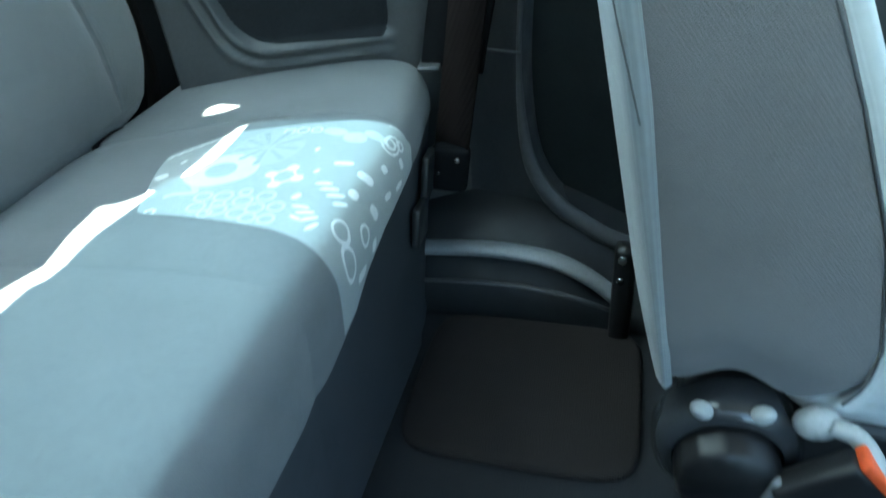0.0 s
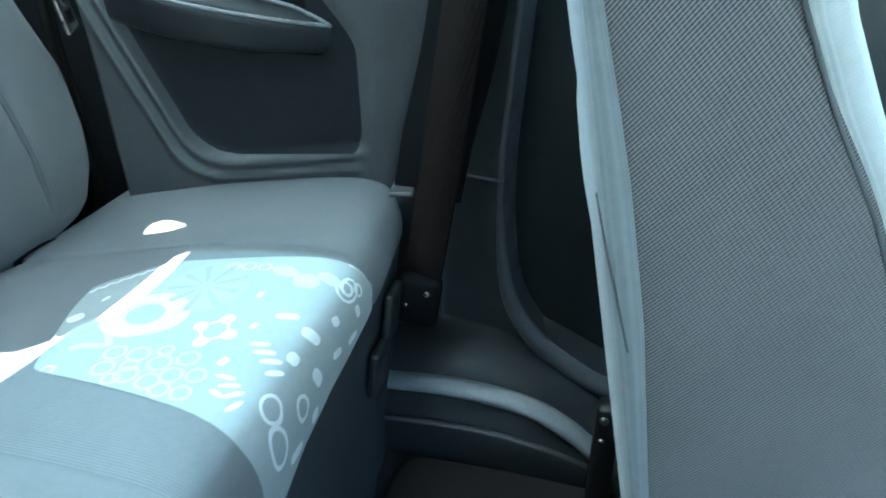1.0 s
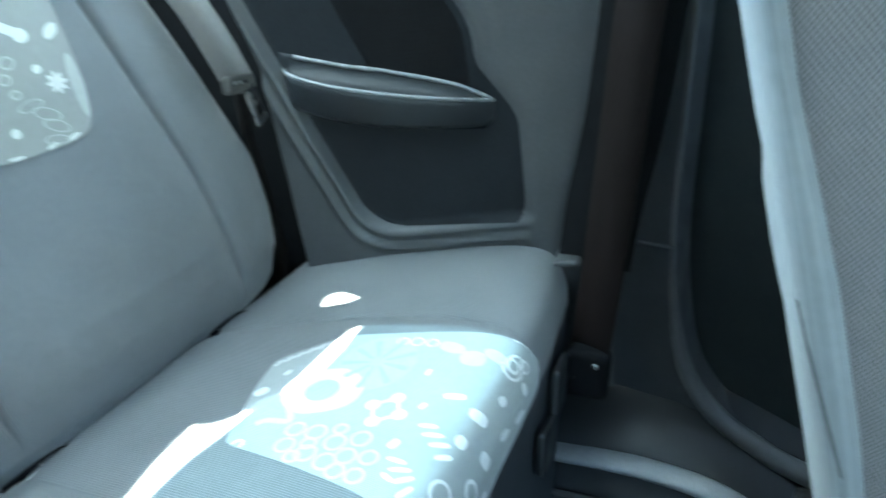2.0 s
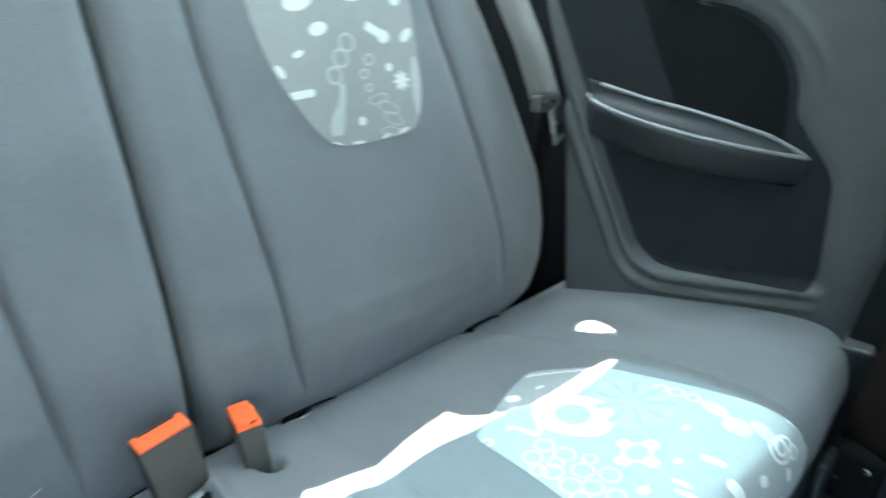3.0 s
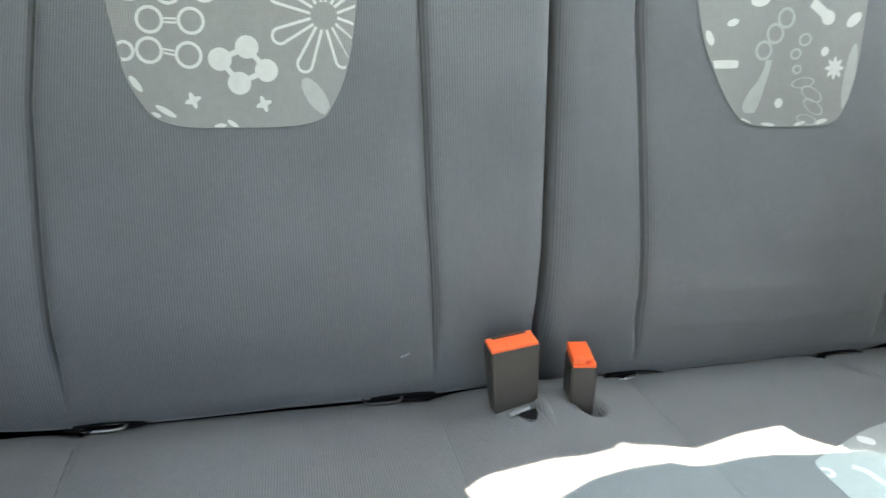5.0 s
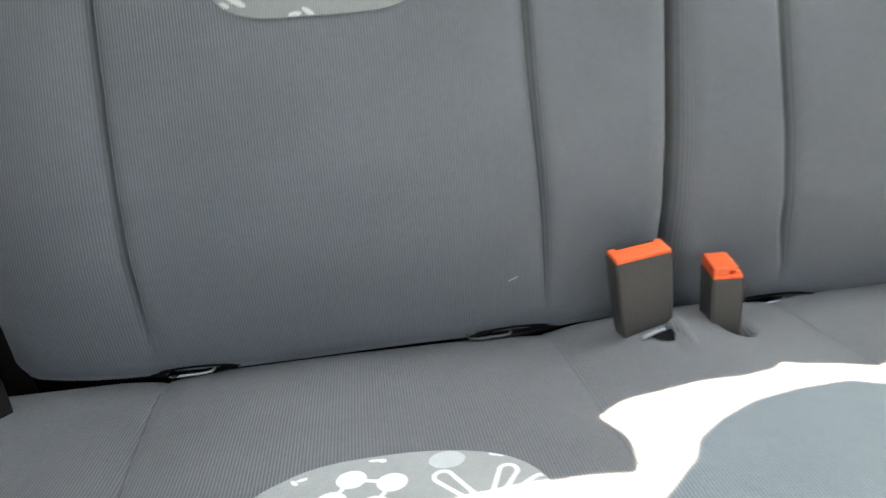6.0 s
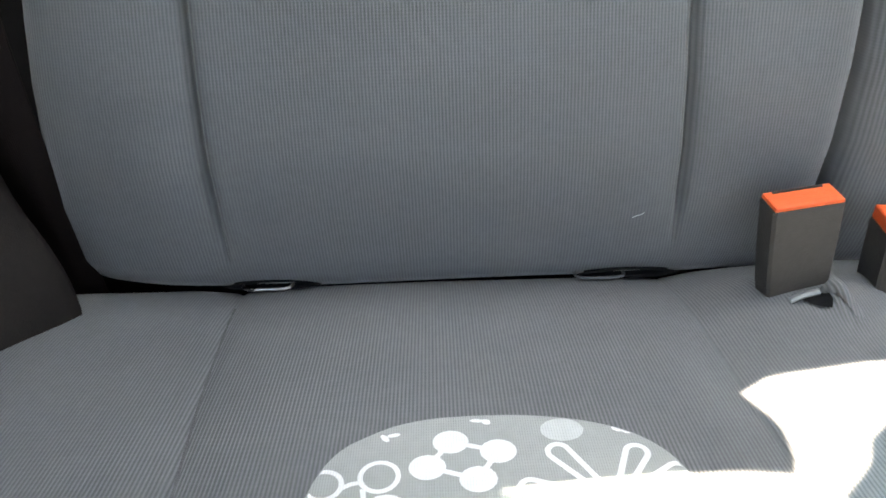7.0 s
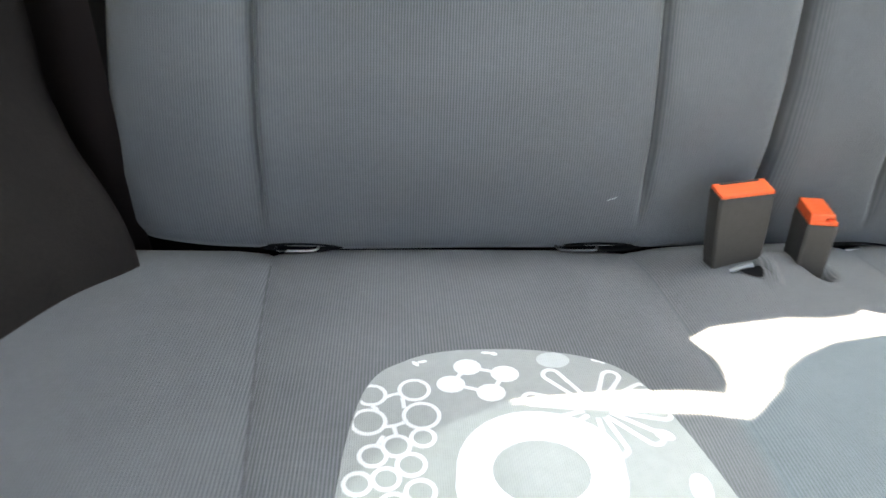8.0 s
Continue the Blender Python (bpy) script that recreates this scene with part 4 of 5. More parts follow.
crease_slot(-0.372, 0.075, -0.004, "black slot with a bright steel loop in the seat crease")
crease_slot(-0.103, 0.080, -0.020, "black slot with a shaded steel loop in the seat crease", SHADED_STEEL)
crease_slot(0.143, 0.075, -0.012, "black slot with a bright steel loop in the seat crease")
crease_slot(0.40, 0.07, 0.0, "black slot with a steel loop in the seat crease")


# ---------------------------------------------------------------- rear buckles
def buckle(m, width, label, notch):
    root = tagged(new("seat_belt_buckle"), label, "belt buckle", "rear belt buckles")
    root.matrix_world = m
    h, d, rise = (0.0755, 0.0235, 0.0) if notch else (0.072, 0.0200, 0.0018)
    bm = bmesh.new()
    rows = []
    for z, k in ((-0.004, 0.66 if notch else 0.80), (0.004, 0.80 if notch else 0.86), (0.016, 0.92), (0.04, 0.97), (h - 0.0022, 1.0), (h, 0.975)):
        rows.append([(x * width / 2 * k, y * d / 2 * k, z + (rise * y if z > 0.05 else 0.0)) for x, y in ((-1, -0.8), (-0.92, -1), (0.92, -1), (1, -0.8), (1, 0.8), (0.92, 1), (-0.92, 1), (-1, 0.8))])
    vs = sheet(bm, rows, close=True)
    bm.faces.new(vs[0][::-1])
    bm.faces.new(vs[-1])
    body = part("body", bm, BUCKLE, root, smooth=False)
    bm = bmesh.new()
    if notch:
        box(bm, (width * 0.94, d * 0.92, 0.004), pose(0, 0, h + 0.0015), 0.001)
        box(bm, (width * 0.90, d * 0.52, 0.008), pose(0, -d * 0.20, h + 0.0045), 0.001)
        box(bm, (width * 0.90, d * 0.80, 0.0036), pose(0, -d * 0.07, h + 0.0078), 0.0016, 3)
    else:
        box(bm, (width * 0.95, d * 0.94, 0.006), pose(0, 0, h - 0.0004, 10), 0.0012)
    part("release_button", bm, ORANGE, root, "bright orange release button", smooth=False)
    if not notch:
        bm = bmesh.new()
        box(bm, (width * 0.7, 0.002, 0.0016), pose(0, d * 0.33, h + 0.0036, 10), 0.0005)
        part("slot", bm, BLACK, root, smooth=False)
    bm = bmesh.new()
    strap(bm, [(0, 0.0, 0.01), (0, -0.002, -0.012), (0, 0.006, -0.04)], (1, 0, 0), width * 0.72)
    part("strap", bm, BELT_GREY, root, "short grey webbing strap")
    return root


buckle(pose(-0.0100, -0.066, 0.360, -3, -5, 5), 0.0465, "dark grey belt buckle with a full-width orange button", False)
strap_hole = thing("strap_opening", "dark strap opening with a pale lip in the cushion", "seat opening")
# flat black patch in place of the shade inside the opening
bm = bmesh.new()
fill(bm, [(-0.0130, 0.0900), (-0.0060, 0.0885), (0.0000, 0.0880), (0.0035, 0.0900), (0.0035, 0.0950), (0.0010, 0.1005), (-0.0040, 0.0985), (-0.0095, 0.0945)], on_cushion(0.0014), 3)
part("hole", bm, MATT, strap_hole)
bm = bmesh.new()
q = [cushion(x, v, h) for x, v, h in ((-0.020, 0.0885, 0.0012), (-0.012, 0.0885, 0.0032), (-0.001, 0.0868, 0.0022))]
strap(bm, smooth_path(q, 5), (0.1, 1, 0.1), 0.0045, 0.0010)
part("lip", bm, LIP, strap_hole, "pale strap end")
# a cone of slack cloth beside the opening
bm = bmesh.new()
rows = []
for k in range(9):
    f = k / 8
    row = []
    for j in range(11):
        a = math.pi * j / 10
        row.append(cushion(0.0095 + 0.005 * f + (0.0080 - 0.0055 * f) * math.cos(a), 0.083 + 0.026 * f, 0.0008 + (0.0045 * (1 - f) ** 0.8) * math.sin(a)))
    rows.append(row)
sheet(bm, rows)
part("slack_cloth", bm, CLOTH, strap_hole, "fold of grey cloth beside the opening")
buckle(pose(0.0560, -0.063, 0.331, 2, -2, -102), 0.036, "dark grey belt buckle turned aside, orange button notched", True)


# ---------------------------------------------------------------- quarter panel details
# armrest ledge with a tray, in one moulding
arm = thing("armrest", "dark grey plastic armrest ledge with a shallow tray", "armrest")
TRAY = [(-0.284, 0.5545), (-0.272, 0.5630), (-0.245, 0.5770), (-0.211, 0.5880), (-0.161, 0.6020), (-0.120, 0.6110), (-0.079, 0.6230), (-0.046, 0.6330)]
UNDER = [(-0.284, 0.5330), (-0.275, 0.5250), (-0.267, 0.5230), (-0.230, 0.5270), (-0.188, 0.5330), (-0.143, 0.5410), (-0.100, 0.5520), (-0.046, 0.5680)]


def arm_out(f):
    return -0.0105 + 0.0515 * math.sin(math.pi * f ** 0.75) ** 0.7


bm = bmesh.new()
rows = []
for k in range(61):
    f = k / 60
    y, top, o = -0.046 - 0.238 * f, 0.6145 - 0.060 * f, arm_out(f)
    low, tz = lerp_table(UNDER, y), lerp_table(TRAY, y)
    prof = [(-0.014, low + 0.004), (o * 0.30 - 0.008, low + 0.001), (o * 0.62 - 0.003, low + 0.003), (o * 0.76 - 0.002, low + 0.009), (o * 0.90 - 0.001, (low + top) / 2), (o - 0.001, top - 0.012), (o, top - 0.005),
            (o - 0.0025, top), (o - 0.006, top), (o - 0.010, top - 0.005), (o * 0.6 - 0.008, top - 0.011), (-0.0085, tz - 0.012), (-0.0095, tz - 0.004), (-0.0100, tz + 0.001), (-0.014, tz + 0.003)]
    rows.append([wall_point(False, y, z, max(-0.014, q)) for q, z in prof])
sheet(bm, rows)
part("ledge", bm, ARM_PLASTIC, arm)
# pale tubes draw the highlights on the inner and outer rims
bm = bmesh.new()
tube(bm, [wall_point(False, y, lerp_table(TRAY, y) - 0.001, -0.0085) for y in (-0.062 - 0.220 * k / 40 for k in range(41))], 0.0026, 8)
part("tray_rim", bm, RIM_HIGHLIGHT, arm)
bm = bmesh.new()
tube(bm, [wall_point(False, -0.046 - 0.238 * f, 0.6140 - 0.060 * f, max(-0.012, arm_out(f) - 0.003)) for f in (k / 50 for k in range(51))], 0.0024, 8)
part("outer_rim", bm, RIM_HIGHLIGHT, arm)

# the ledge's shadow line on the wall, drawn as a black tube
bm = bmesh.new()
tube(bm, [wall_point(False, y, lerp_table(UNDER, y) + 0.001, -0.0085) for y in (-0.090 - 0.182 * k / 30 for k in range(31))], 0.0030, 8)
part("shadow_line", bm, MATT, arm, "black tube that draws the shadow line under the ledge")

# dark speaker cover that fills the pocket above the armrest
grille = thing("speaker_grille", "large dark speaker grille above the armrest in the side trim", "speaker grille")
COVER_REAR = [(0.56, -0.158), (0.615, -0.138), (0.668, -0.117), (0.722, -0.101), (0.89, -0.052)]


def cover_edges(z):
    front = ARC_MID[0] - math.sqrt(max(0.0, (ARC_R - 0.011) ** 2 - max(0.0, z - ARC_MID[1]) ** 2))
    return lerp_table(COVER_REAR, z), min(front, lerp_table(COVER_REAR, z) - 0.03)


bm = bmesh.new()
rows = []
for k in range(41):
    row = []
    for j in range(37):
        guess = -0.14 - 0.12 * j / 36
        low = lerp_table(TRAY, guess) + 0.002
        z = low + (0.86 - low) * k / 40
        y0, y1 = cover_edges(z)
        y = y0 + (y1 - y0) * j / 36
        rim = min(1.0, j / 3, (36 - j) / 3)
        row.append(wall_point(False, y, z, trim_relief(y, z) - 0.0005 + 0.0030 * ease(rim)))
    rows.append(row)
sheet(bm, rows)
part("mesh_cover", bm, MATT, grille)
bm = bmesh.new()
for i in range(-16, 17):
    for j in range(-16, 38):
        u, v = -0.185 + i * 0.0056 + (j % 2) * 0.0028, 0.655 + j * 0.0049
        y0, y1 = cover_edges(v)
        if y1 + 0.014 < u < y0 - 0.014 and v > lerp_table(TRAY, u) + 0.012:
            q = [wall_point(False, u + 0.0013 * math.cos(a), v + 0.0013 * math.sin(a), trim_relief(u, v) + 0.0028) for a in (math.pi / 3 * k for k in range(6))]
            bm.faces.new([bm.verts.new(p) for p in q])
part("perforation", bm, BELT, grille, smooth=False, clean=False)


# ---------------------------------------------------------------- pillar, sill and far door
pillar = thing("wall_pillar", "dark grey pillar trim with a rounded lip that sweeps into the sill", "pillar trim", kind="structure")
EDGE = smooth_path([(0.655, -0.520, 0.95), (0.655, -0.505, 0.70), (0.655, -0.492, 0.52), (0.655, -0.483, 0.40), (0.655, -0.485, 0.30), (0.655, -0.500, 0.21), (0.655, -0.535, 0.150), (0.655, -0.580, 0.114), (0.655, -0.640, 0.082), (0.655, -0.75, 0.06), (0.655, -1.0, 0.05)], 6)
LIP_SIZE = [(0.05, 1.4), (0.15, 1.2), (0.24, 0.8), (0.34, 0.35), (0.95, 0.28)]        # the lip thins out up the pillar
bm = bmesh.new()
rows = []
for p in EDGE:
    # across the trim: from behind the bench to the lip at the door opening
    back = Vector((0.6645, -0.402, max(p.z, 0.02) if p.z > 0.2 else 0.02 + (p.z - 0.05) * 0.6))
    if p.y < -0.56:
        back = Vector((0.60, p.y + 0.02, 0.0))
    row = [back.lerp(p + Vector((0.0, 0.012, 0.006)), k / 6) for k in range(7)]
    k = lerp_table(LIP_SIZE, p.z)
    row += [p + Vector(q) * k for q in ((-0.006, 0.008, 0.004), (-0.010, 0.003, 0.002), (-0.008, -0.004, -0.003), (0.004, -0.008, -0.006))] + [p + Vector((0.05, -0.010, -0.008))]
    rows.append(row)
sheet(bm, rows)
part("trim", bm, TRIM_DARK, pillar)
# paler tube draws the highlight on the lip, strongest low down
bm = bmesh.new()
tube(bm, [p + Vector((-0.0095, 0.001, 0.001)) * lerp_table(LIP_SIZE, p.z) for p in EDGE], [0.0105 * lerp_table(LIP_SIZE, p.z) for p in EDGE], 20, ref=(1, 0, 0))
part("lip", bm, PILLAR_HIGHLIGHT, pillar, "rounded lip, its highlight put into a paler grey")
bm = bmesh.new()
tube(bm, [(0.648, -0.395, 0.375), (0.648, -0.44, 0.378), (0.648, -0.486, 0.374)], 0.0022, 6)
part("seam", bm, THREAD, pillar)

sill = thing("sill", "dark grey sill trim with two rounded ridges along the floor", "sill trim", kind="structure")
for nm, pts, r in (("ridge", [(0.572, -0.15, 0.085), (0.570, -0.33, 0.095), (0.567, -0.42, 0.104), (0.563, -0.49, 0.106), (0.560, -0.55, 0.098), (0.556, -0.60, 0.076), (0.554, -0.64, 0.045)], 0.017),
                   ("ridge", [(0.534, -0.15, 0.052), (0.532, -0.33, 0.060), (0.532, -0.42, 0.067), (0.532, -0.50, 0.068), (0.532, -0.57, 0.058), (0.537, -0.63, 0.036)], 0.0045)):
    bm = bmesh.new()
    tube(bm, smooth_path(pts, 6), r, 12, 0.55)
    # the thick ridge's highlight is put into its pale colour
    part(nm, bm, LIP if r > 0.01 else TRIM, sill, "grey rounded ridge")
bm = bmesh.new()
rows = []
for y in np.linspace(-0.06, -1.1, 50):
    y = float(y)
    h = lerp_table([(-1.1, 0.05), (-0.66, 0.05), (-0.60, 0.088), (-0.55, 0.117), (-0.49, 0.134), (-0.42, 0.138), (-0.3, 0.128), (-0.06, 0.11)], y)
    rows.append([(0.70, y, h * 0.8 + 0.05), (0.62, y, h), (0.590, y, h - 0.012), (0.572, y, h * 0.72), (0.560, y, h * 0.52), (0.545, y, h * 0.45), (0.535, y, h * 0.2), (0.532, y, -0.01)])
sheet(bm, rows)
part("trim", bm, SILL_DARK, sill)

bm = bmesh.new()
rows = []
for z in np.linspace(0.02, 0.84, 30):
    rows.append([(0.708 - 0.018 * math.sin(math.pi * float(z) / 0.84) * math.sin(math.pi * k / 20) ** 0.5, -0.47 - 0.06 * k, float(z)) for k in range(21)])
sheet(bm, rows)
solid("door_far", bm, DOOR_LINING, "dark moulded inner panel of the closed far door", "door", kind="structure")

# floor mat in the footwell
bm = bmesh.new()
outline = oval(0.396, -0.530, 0.132, 0.150, 0.0, 48, 0.32)
rows = [[(u + (0.396 - u) * g, v + (-0.530 - v) * g, z) for u, v in outline] for g, z in ((0.0, 0.002), (0.0, 0.007), (0.02, 0.010), (0.05, 0.0105), (0.35, 0.0100), (0.7, 0.0100))]
vs = sheet(bm, rows, close=True)
bm.faces.new(vs[-1])
solid("floor_mat", bm, MAT_CARPET, "brown-black carpet mat with rounded corners on the car floor", "floor mat")

# dark flaps that hang under the cushion's front corner
for at, size, turn in (((0.500, -0.386, 0.262), (0.058, 0.010, 0.062), (6, 12, 8)), ((0.446, -0.388, 0.226), (0.056, 0.010, 0.052), (4, 10, 4))):
    bm = bmesh.new()
    box(bm, size, pose(*at, *turn), 0.0045, 3)
    part("flap", bm, SILL_DARK, bench, "dark grey flap under the cushion's corner")

# steel lever by the front seat's foot
lev = thing("seat_catch", "small black catch with bright steel rivets by the sill", "seat catch", at=(0.52, -0.645, 0.0))
bm = bmesh.new()
box(bm, (0.03, 0.030, 0.165), pose(0, 0, 0.0825), 0.010)
part("body", bm, BLACK, lev)
for z in (0.113, 0.148):
    bm = bmesh.new()
    bmesh.ops.create_uvsphere(bm, u_segments=10, v_segments=6, radius=0.0062, matrix=pose(-0.014, 0.004, z) @ Matrix.Diagonal((0.5, 1, 1, 1)))
    part("rivet", bm, METAL, lev, "bright steel rivet")


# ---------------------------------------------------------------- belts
# flat strip: the shade inside the belt's channel is put into its black
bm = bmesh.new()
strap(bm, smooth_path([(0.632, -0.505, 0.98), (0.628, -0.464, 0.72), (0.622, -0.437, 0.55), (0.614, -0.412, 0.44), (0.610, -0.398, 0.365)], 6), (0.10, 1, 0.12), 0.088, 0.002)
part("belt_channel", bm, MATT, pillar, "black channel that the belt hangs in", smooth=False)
bm = bmesh.new()
box(bm, (0.05, 0.030, 0.007), pose(0.612, -0.368, 0.368, 0, 6, 10), 0.003)
part("ledge", bm, TRIM, pillar, "short grey ledge at the bench's corner")
belt = thing("front_seat_belt", "dark brown-black seat belt hanging on the pillar", "seat belt")
bm = bmesh.new()
strap(bm, smooth_path([(0.606, -0.492, 0.98), (0.60, -0.465, 0.72), (0.592, -0.442, 0.55), (0.582, -0.418, 0.38), (0.572, -0.400, 0.262)], 6), (0.25, 1, 0.12), 0.052)
part("webbing", bm, BELT_BROWN, belt)
bm = bmesh.new()
box(bm, (0.026, 0.054, 0.070), pose(0.568, -0.398, 0.238, 8, 0, 8), 0.0125, 4)
part("anchor", bm, MATT, belt, "black plastic belt anchor")
# the anchor's glints, added as tiny steel beads
for dy, dz in ((-0.014, 0.020), (0.014, 0.0)):
    bm = bmesh.new()
    bmesh.ops.create_uvsphere(bm, u_segments=10, v_segments=6, radius=0.0036, matrix=pose(0.5545, -0.398 + dy, 0.236 + dz) @ Matrix.Diagonal((0.6, 1, 1, 1)))
    part("anchor_glint", bm, METAL, belt, "small bright bead that stands for a glint on the anchor")

rear_belt = thing("rear_seat_belt", "grey rear seat belt with its tongue, beside the backrest", "seat belt")
bm = bmesh.new()
strap(bm, smooth_path([(0.44, 0.035, 0.92), (0.455, 0.0, 0.76), (0.474, -0.022, 0.68), (0.494, -0.028, 0.618)], 6), (1, -0.05, -0.1), 0.050)
part("webbing", bm, BELT_GREY, rear_belt)
# same belt lower down; the shade of the gap is put into its colour
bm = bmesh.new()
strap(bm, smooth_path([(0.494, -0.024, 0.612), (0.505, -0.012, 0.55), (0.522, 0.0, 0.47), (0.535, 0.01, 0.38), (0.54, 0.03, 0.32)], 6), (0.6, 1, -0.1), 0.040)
part("lower_webbing", bm, BELT, rear_belt, "lower length of webbing, the gap's shade put into its colour")
bm = bmesh.new()
box(bm, (0.060, 0.013, 0.020), pose(0.490, -0.033, 0.613, 0, 8, 15), 0.005, 3)
part("grip", bm, BUCKLE, rear_belt, "dark plastic grip of the belt tongue")
bm = bmesh.new()
box(bm, (0.024, 0.004, 0.046), pose(0.503, -0.038, 0.586, 0, -16, 15), 0.0015)
box(bm, (0.030, 0.002, 0.003), pose(0.486, -0.041, 0.616, 0, 8, 15), 0.0008)
tongue = part("tongue", bm, METAL, rear_belt, "steel belt tongue", smooth=False)
bm = bmesh.new()
box(bm, (0.010, 0.005, 0.014), pose(0.505, -0.039, 0.580, 0, -16, 15), 0.001)
part("tongue_slot", bm, MATT, tongue, smooth=False)

side_belt = thing("rear_seat_belt", "dark rear seat belt hanging beside the backrest by the open side", "seat belt")
bm = bmesh.new()
strap(bm, smooth_path([(-0.540, 0.05, 0.92), (-0.536, 0.01, 0.70), (-0.531, -0.002, 0.55), (-0.532, 0.002, 0.44), (-0.537, 0.028, 0.31)], 6), (1, -0.1, 0.0), 0.047)
part("webbing", bm, BELT_BROWN, side_belt)
bm = bmesh.new()
box(bm, (0.056, 0.012, 0.030), pose(-0.537, 0.026, 0.300, 20, 0, 4), 0.004)
part("anchor", bm, BLACK, side_belt, "black plastic belt anchor")


# ---------------------------------------------------------------- front seat
SEAT_DEPTH = [(0.222, 0.105), (0.235, 0.140), (0.262, 0.160), (0.30, 0.169), (0.40, 0.166), (0.50, 0.145), (0.575, 0.124), (0.625, 0.104), (0.67, 0.090), (1.0, 0.06)]


COVER = [(0.22, 0.008), (0.35, 0.012), (0.50, 0.018), (0.58, 0.017), (0.63, 0.014), (0.67, 0.011), (1.0, 0.011)]


def seat_rear(z):
    return -0.592 - (0.67 - z) * 0.195


front = thing("front_chair", "grey front car seat with coarse twill side and pale cloth edges", "car seat")
X0 = 0.20
bm = bmesh.new()
rows = []
for z in np.linspace(0.228, 1.0, 60):
    z = float(z)
    yr = seat_rear(z)
    yf = yr - lerp_table(SEAT_DEPTH, z)
    lift = 0.012 * math.exp(-((z - 0.228) / 0.03) ** 2)
    row = []
    for k in range(25):
        y = yr - lerp_table(COVER, z) + (yf - yr + lerp_table(COVER, z)) * k / 24
        arch = 0.030 * math.exp(-((y + 0.735) / 0.038) ** 2)              # the lower edge arches over the recliner
        row.append((X0 + lift + 0.006 * (abs(2 * k / 24 - 1) ** 3), y, z + arch * (1.0 - z) / 0.772))
    rows.append(row)
sheet(bm, rows)
part("side_panel", bm, TWILL, front, "coarse grey twill side of the backrest")
bm = bmesh.new()
rows = []
for z in np.linspace(0.235, 1.0, 60):
    z = float(z)
    yr = seat_rear(z)
    # a slack fold stands out of the cover
    wave = 0.0022 * math.exp(-((z - 0.55) / 0.018) ** 2) - 0.002 * math.exp(-((z - 0.592) / 0.018) ** 2)
    c = lerp_table(COVER, z)
    rear = [(0.004, -0.002), (0.008, 0.0005), (0.014, 0.003 + wave * 0.3), (0.025, 0.005 + wave * 0.5), (0.04, 0.0075 + wave * 0.8), (0.08, 0.0135 + wave), (0.13, 0.0205 + wave), (0.20, 0.029 + wave), (0.30, 0.028), (0.38, 0.012), (0.42, -0.02), (0.42, -0.12)]
    rows.append([(X0 + 0.008, yr - c - 0.002, z), (X0 + 0.003, yr - c + 0.002, z), (X0 + 0.001, yr - c * 0.5, z)] + [(X0 + a, yr + b, z) for a, b in rear])
sheet(bm, rows)
part("back_cover", bm, COVER_CLOTH, front, "pale cloth cover on the back")
bm = bmesh.new()
rows = []
for z in np.linspace(0.235, 1.0, 60):
    z = float(z)
    yr = seat_rear(z)
    d = lerp_table(SEAT_DEPTH, z)
    yf = yr - d
    rows.append([(X0 + 0.006, yf + 0.001, z), (X0 + 0.0055, yf - 0.003, z), (X0 + 0.003, yf - 0.008, z), (X0 + 0.003, yf - 0.016, z), (X0 + 0.010, yf - 0.021, z), (X0 + 0.03, yf - 0.022, z), (X0 + 0.20, yf + 0.005, z), (X0 + 0.40, yf - 0.015, z), (X0 + 0.42, yf, z)])
sheet(bm, rows)
part("bolster", bm, PALE, front, "pale cloth side bolster")
bm = bmesh.new()
pts = []
for z in np.linspace(0.24, 0.99, 50):
    z = float(z)
    pts.append((X0 + 0.004, seat_rear(z) - lerp_table(SEAT_DEPTH, z) - 0.001, z))
tube(bm, pts, 0.0013, 6)
part("piping", bm, THREAD, front)
bm = bmesh.new()
tube(bm, smooth_path([(X0 + 0.0076, -0.6105, 0.575), (X0 + 0.0040, -0.618, 0.548), (X0 + 0.0024, -0.627, 0.518), (X0 + 0.0012, -0.637, 0.484)], 6), 0.0009, 6)
part("fold_stitching", bm, THREAD, front)
bm = bmesh.new()
box(bm, (0.012, 0.020, 0.055), pose(X0 - 0.035, -0.778, 0.155, 12), 0.004)
part("recliner_lever", bm, LIP, front, "pale grey recliner lever")
bm = bmesh.new()
box(bm, (0.40, 0.50, 0.16), pose(X0 + 0.215, -1.03, 0.25, 6), 0.05, 4)
part("seat_base", bm, PALE, front, "pale cloth seat cushion")
bm = bmesh.new()
box(bm, (0.36, 0.42, 0.16), pose(X0 + 0.22, -0.93, 0.10), 0.02)
part("underframe", bm, BLACK, front)
bm = bmesh.new()
bmesh.ops.create_uvsphere(bm, u_segments=24, v_segments=14, radius=1.0, matrix=pose(X0 + 0.002, -0.807, 0.217, -15) @ Matrix.Diagonal((0.014, 0.020, 0.016, 1)))
tube(bm, smooth_path([(X0 - 0.004, -0.815, 0.222), (X0 - 0.012, -0.832, 0.222), (X0 - 0.026, -0.842, 0.216), (X0 - 0.038, -0.848, 0.204)], 6), 0.0085, 12)
part("hinge_cover", bm, PALE_PLASTIC, front, "pale rounded hinge cover")
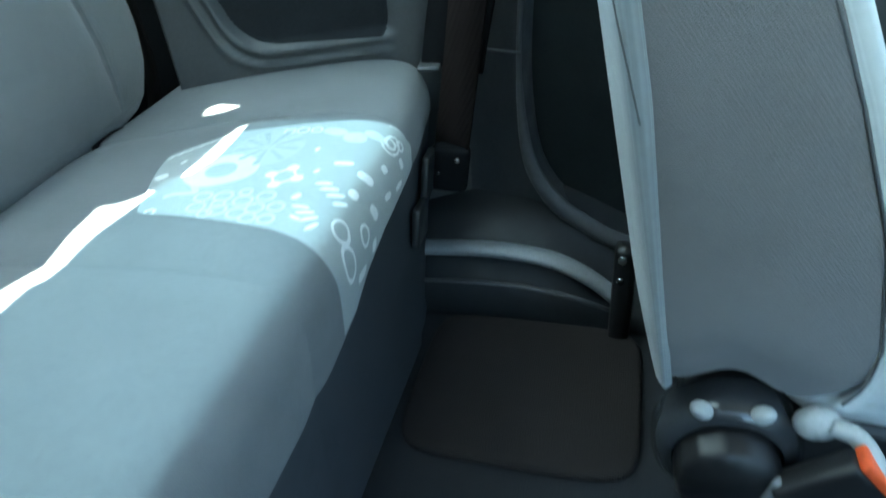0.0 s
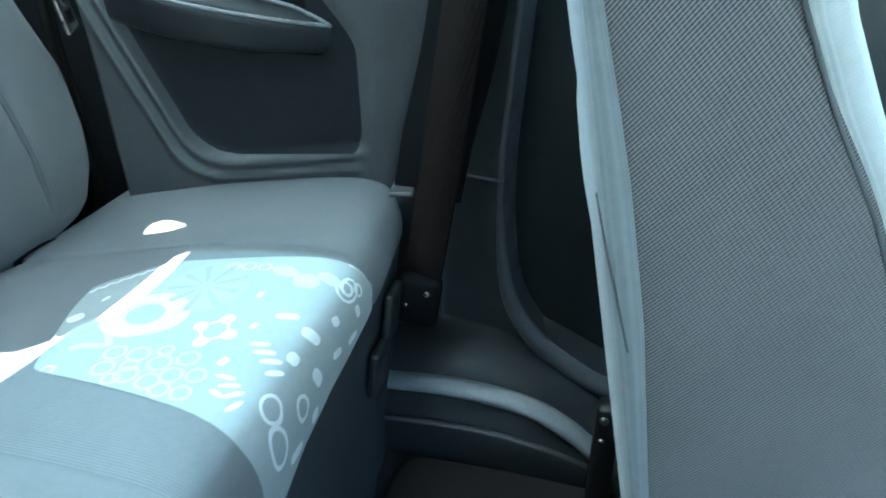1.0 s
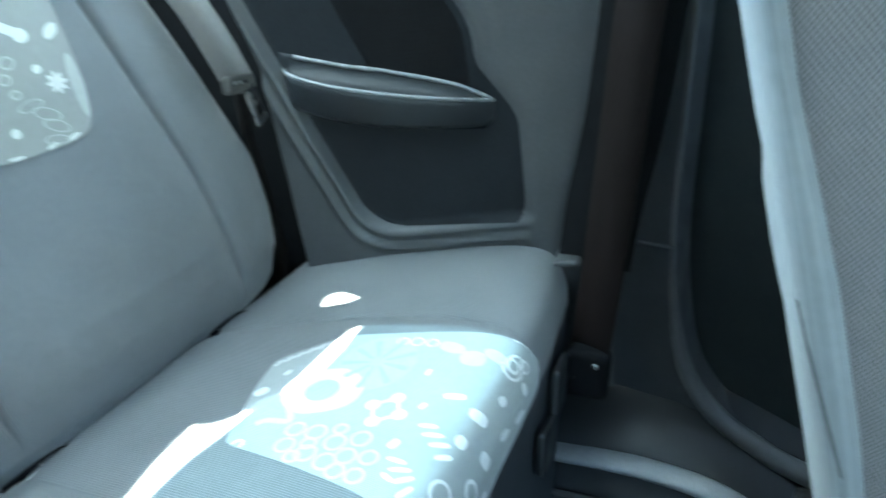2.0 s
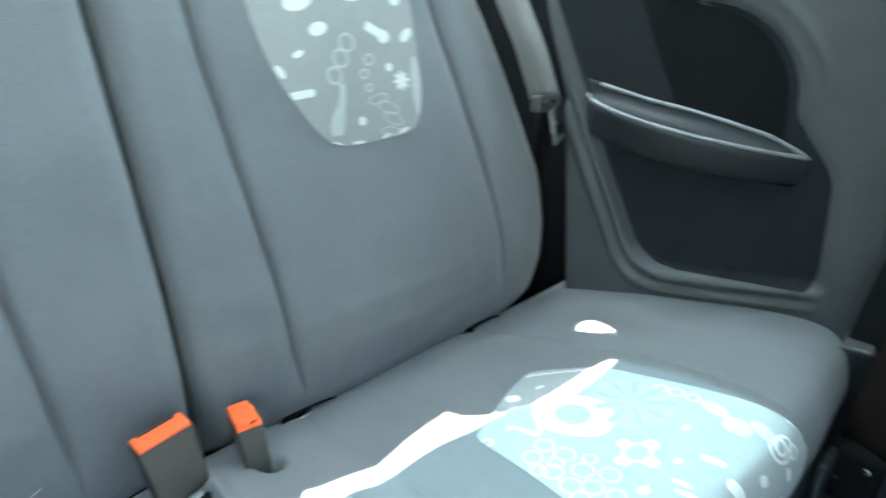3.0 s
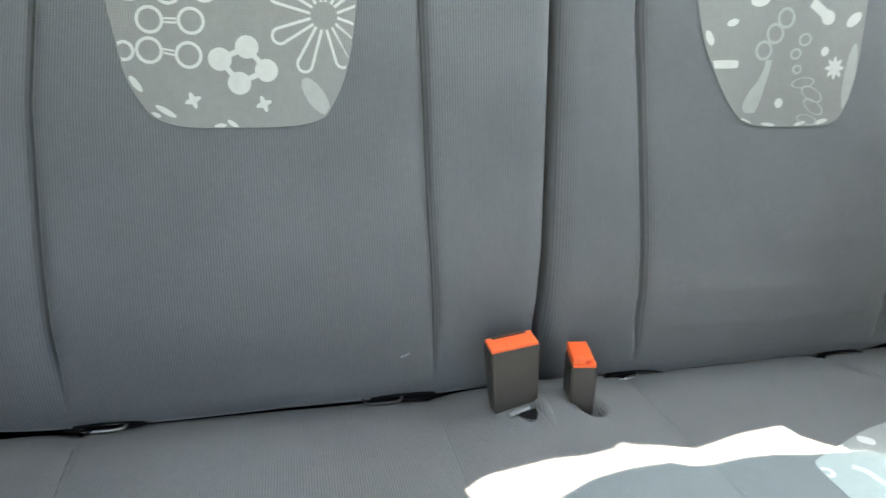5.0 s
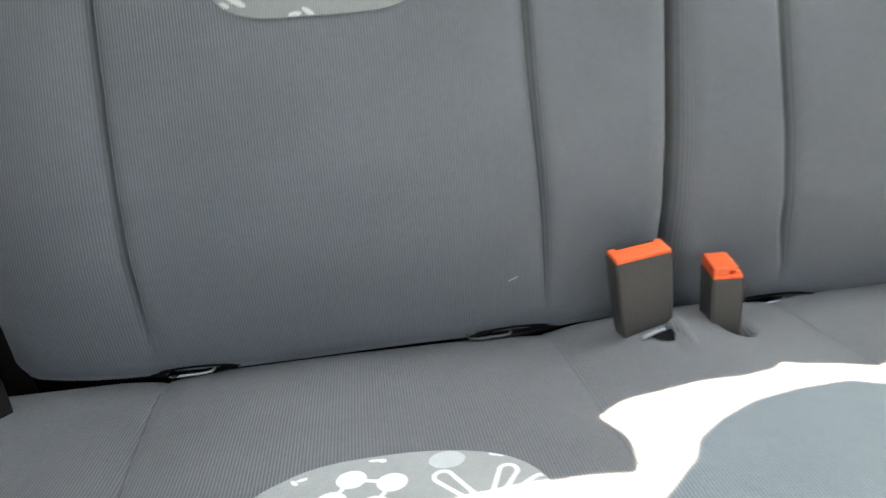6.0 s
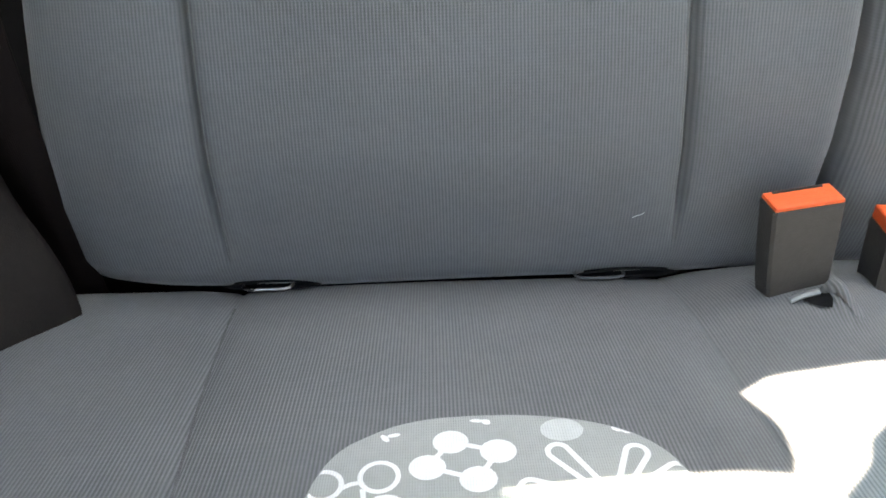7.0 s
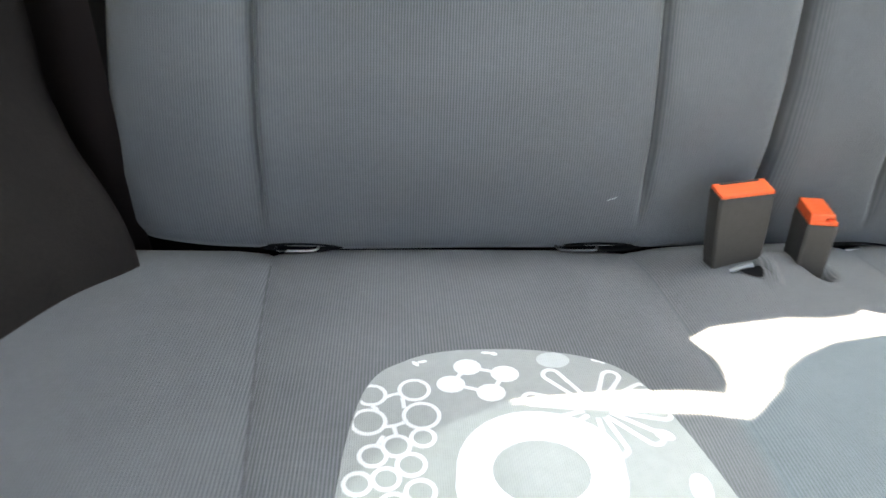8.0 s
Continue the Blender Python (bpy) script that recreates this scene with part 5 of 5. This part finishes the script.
# recliner: ribbed collar, black knob, orange-tipped buckle
bm = bmesh.new()
rows = []
for x, r in ((0.03, 0.066), (0.008, 0.066), (0.0, 0.064), (-0.008, 0.058), (-0.012, 0.051), (-0.011, 0.047), (-0.004, 0.045), (0.02, 0.045)):
    rows.append([(X0 + x, -0.742 + r * math.cos(a), 0.165 + r * math.sin(a)) for a in (2 * math.pi * j / 40 for j in range(40))])
sheet(bm, rows, close=True)
collar = part("recliner_collar", bm, COLLAR, front, "shiny grey recliner collar")
# two window reflections on the glossy collar, modelled as pale bumps
for y, z, turn in ((-0.714, 0.219, 28), (-0.762, 0.223, -20)):
    bm = bmesh.new()
    bmesh.ops.create_uvsphere(bm, u_segments=16, v_segments=10, radius=1.0, matrix=pose(X0 - 0.003, y, z, turn) @ Matrix.Diagonal((0.008, 0.0115, 0.0085, 1)))
    part("collar_glint", bm, PALE_PLASTIC, collar, "pale bump that stands for a reflection on the collar")
# short pale strip low on the floor
bm = bmesh.new()
box(bm, (0.022, 0.16, 0.016), pose(X0 + 0.012, -0.690, 0.006), 0.004)
part("rail", bm, LIP, front, "short pale strip on the floor by the front seat")
bm = bmesh.new()
rows = []
for x, r in ((0.02, 0.046), (-0.030, 0.045), (-0.037, 0.040), (-0.038, 0.001)):
    rows.append([(X0 + x, -0.742 + r * (1 + 0.02 * math.cos(14 * a)) * math.cos(a), 0.160 + r * (1 + 0.02 * math.cos(14 * a)) * math.sin(a)) for a in (2 * math.pi * j / 56 for j in range(56))])
sheet(bm, rows, close=True)
part("recliner_knob", bm, BLACK, front, "black recliner knob")

fb = tagged(new("seat_belt_buckle"), "black front belt buckle with an orange button beside the front seat", "belt buckle")
fb.matrix_world = pose(X0 - 0.035, -0.814, 0.183, 48, 0, 0)
bm = bmesh.new()
box(bm, (0.026, 0.044, 0.075), pose(0, 0, 0), 0.006)
part("body", bm, BLACK, fb)
bm = bmesh.new()
box(bm, (0.024, 0.040, 0.010), pose(0, 0, 0.041), 0.003)
part("release_button", bm, ORANGE, fb, "bright orange release button")
bm = bmesh.new()
strap(bm, [(0.0, 0.0, -0.03), (0.0, 0.0, -0.07), (0.0, 0.01, -0.11)], (0, 1, 0), 0.03)
part("stalk", bm, BELT_GREY, fb, "pale buckle stalk")
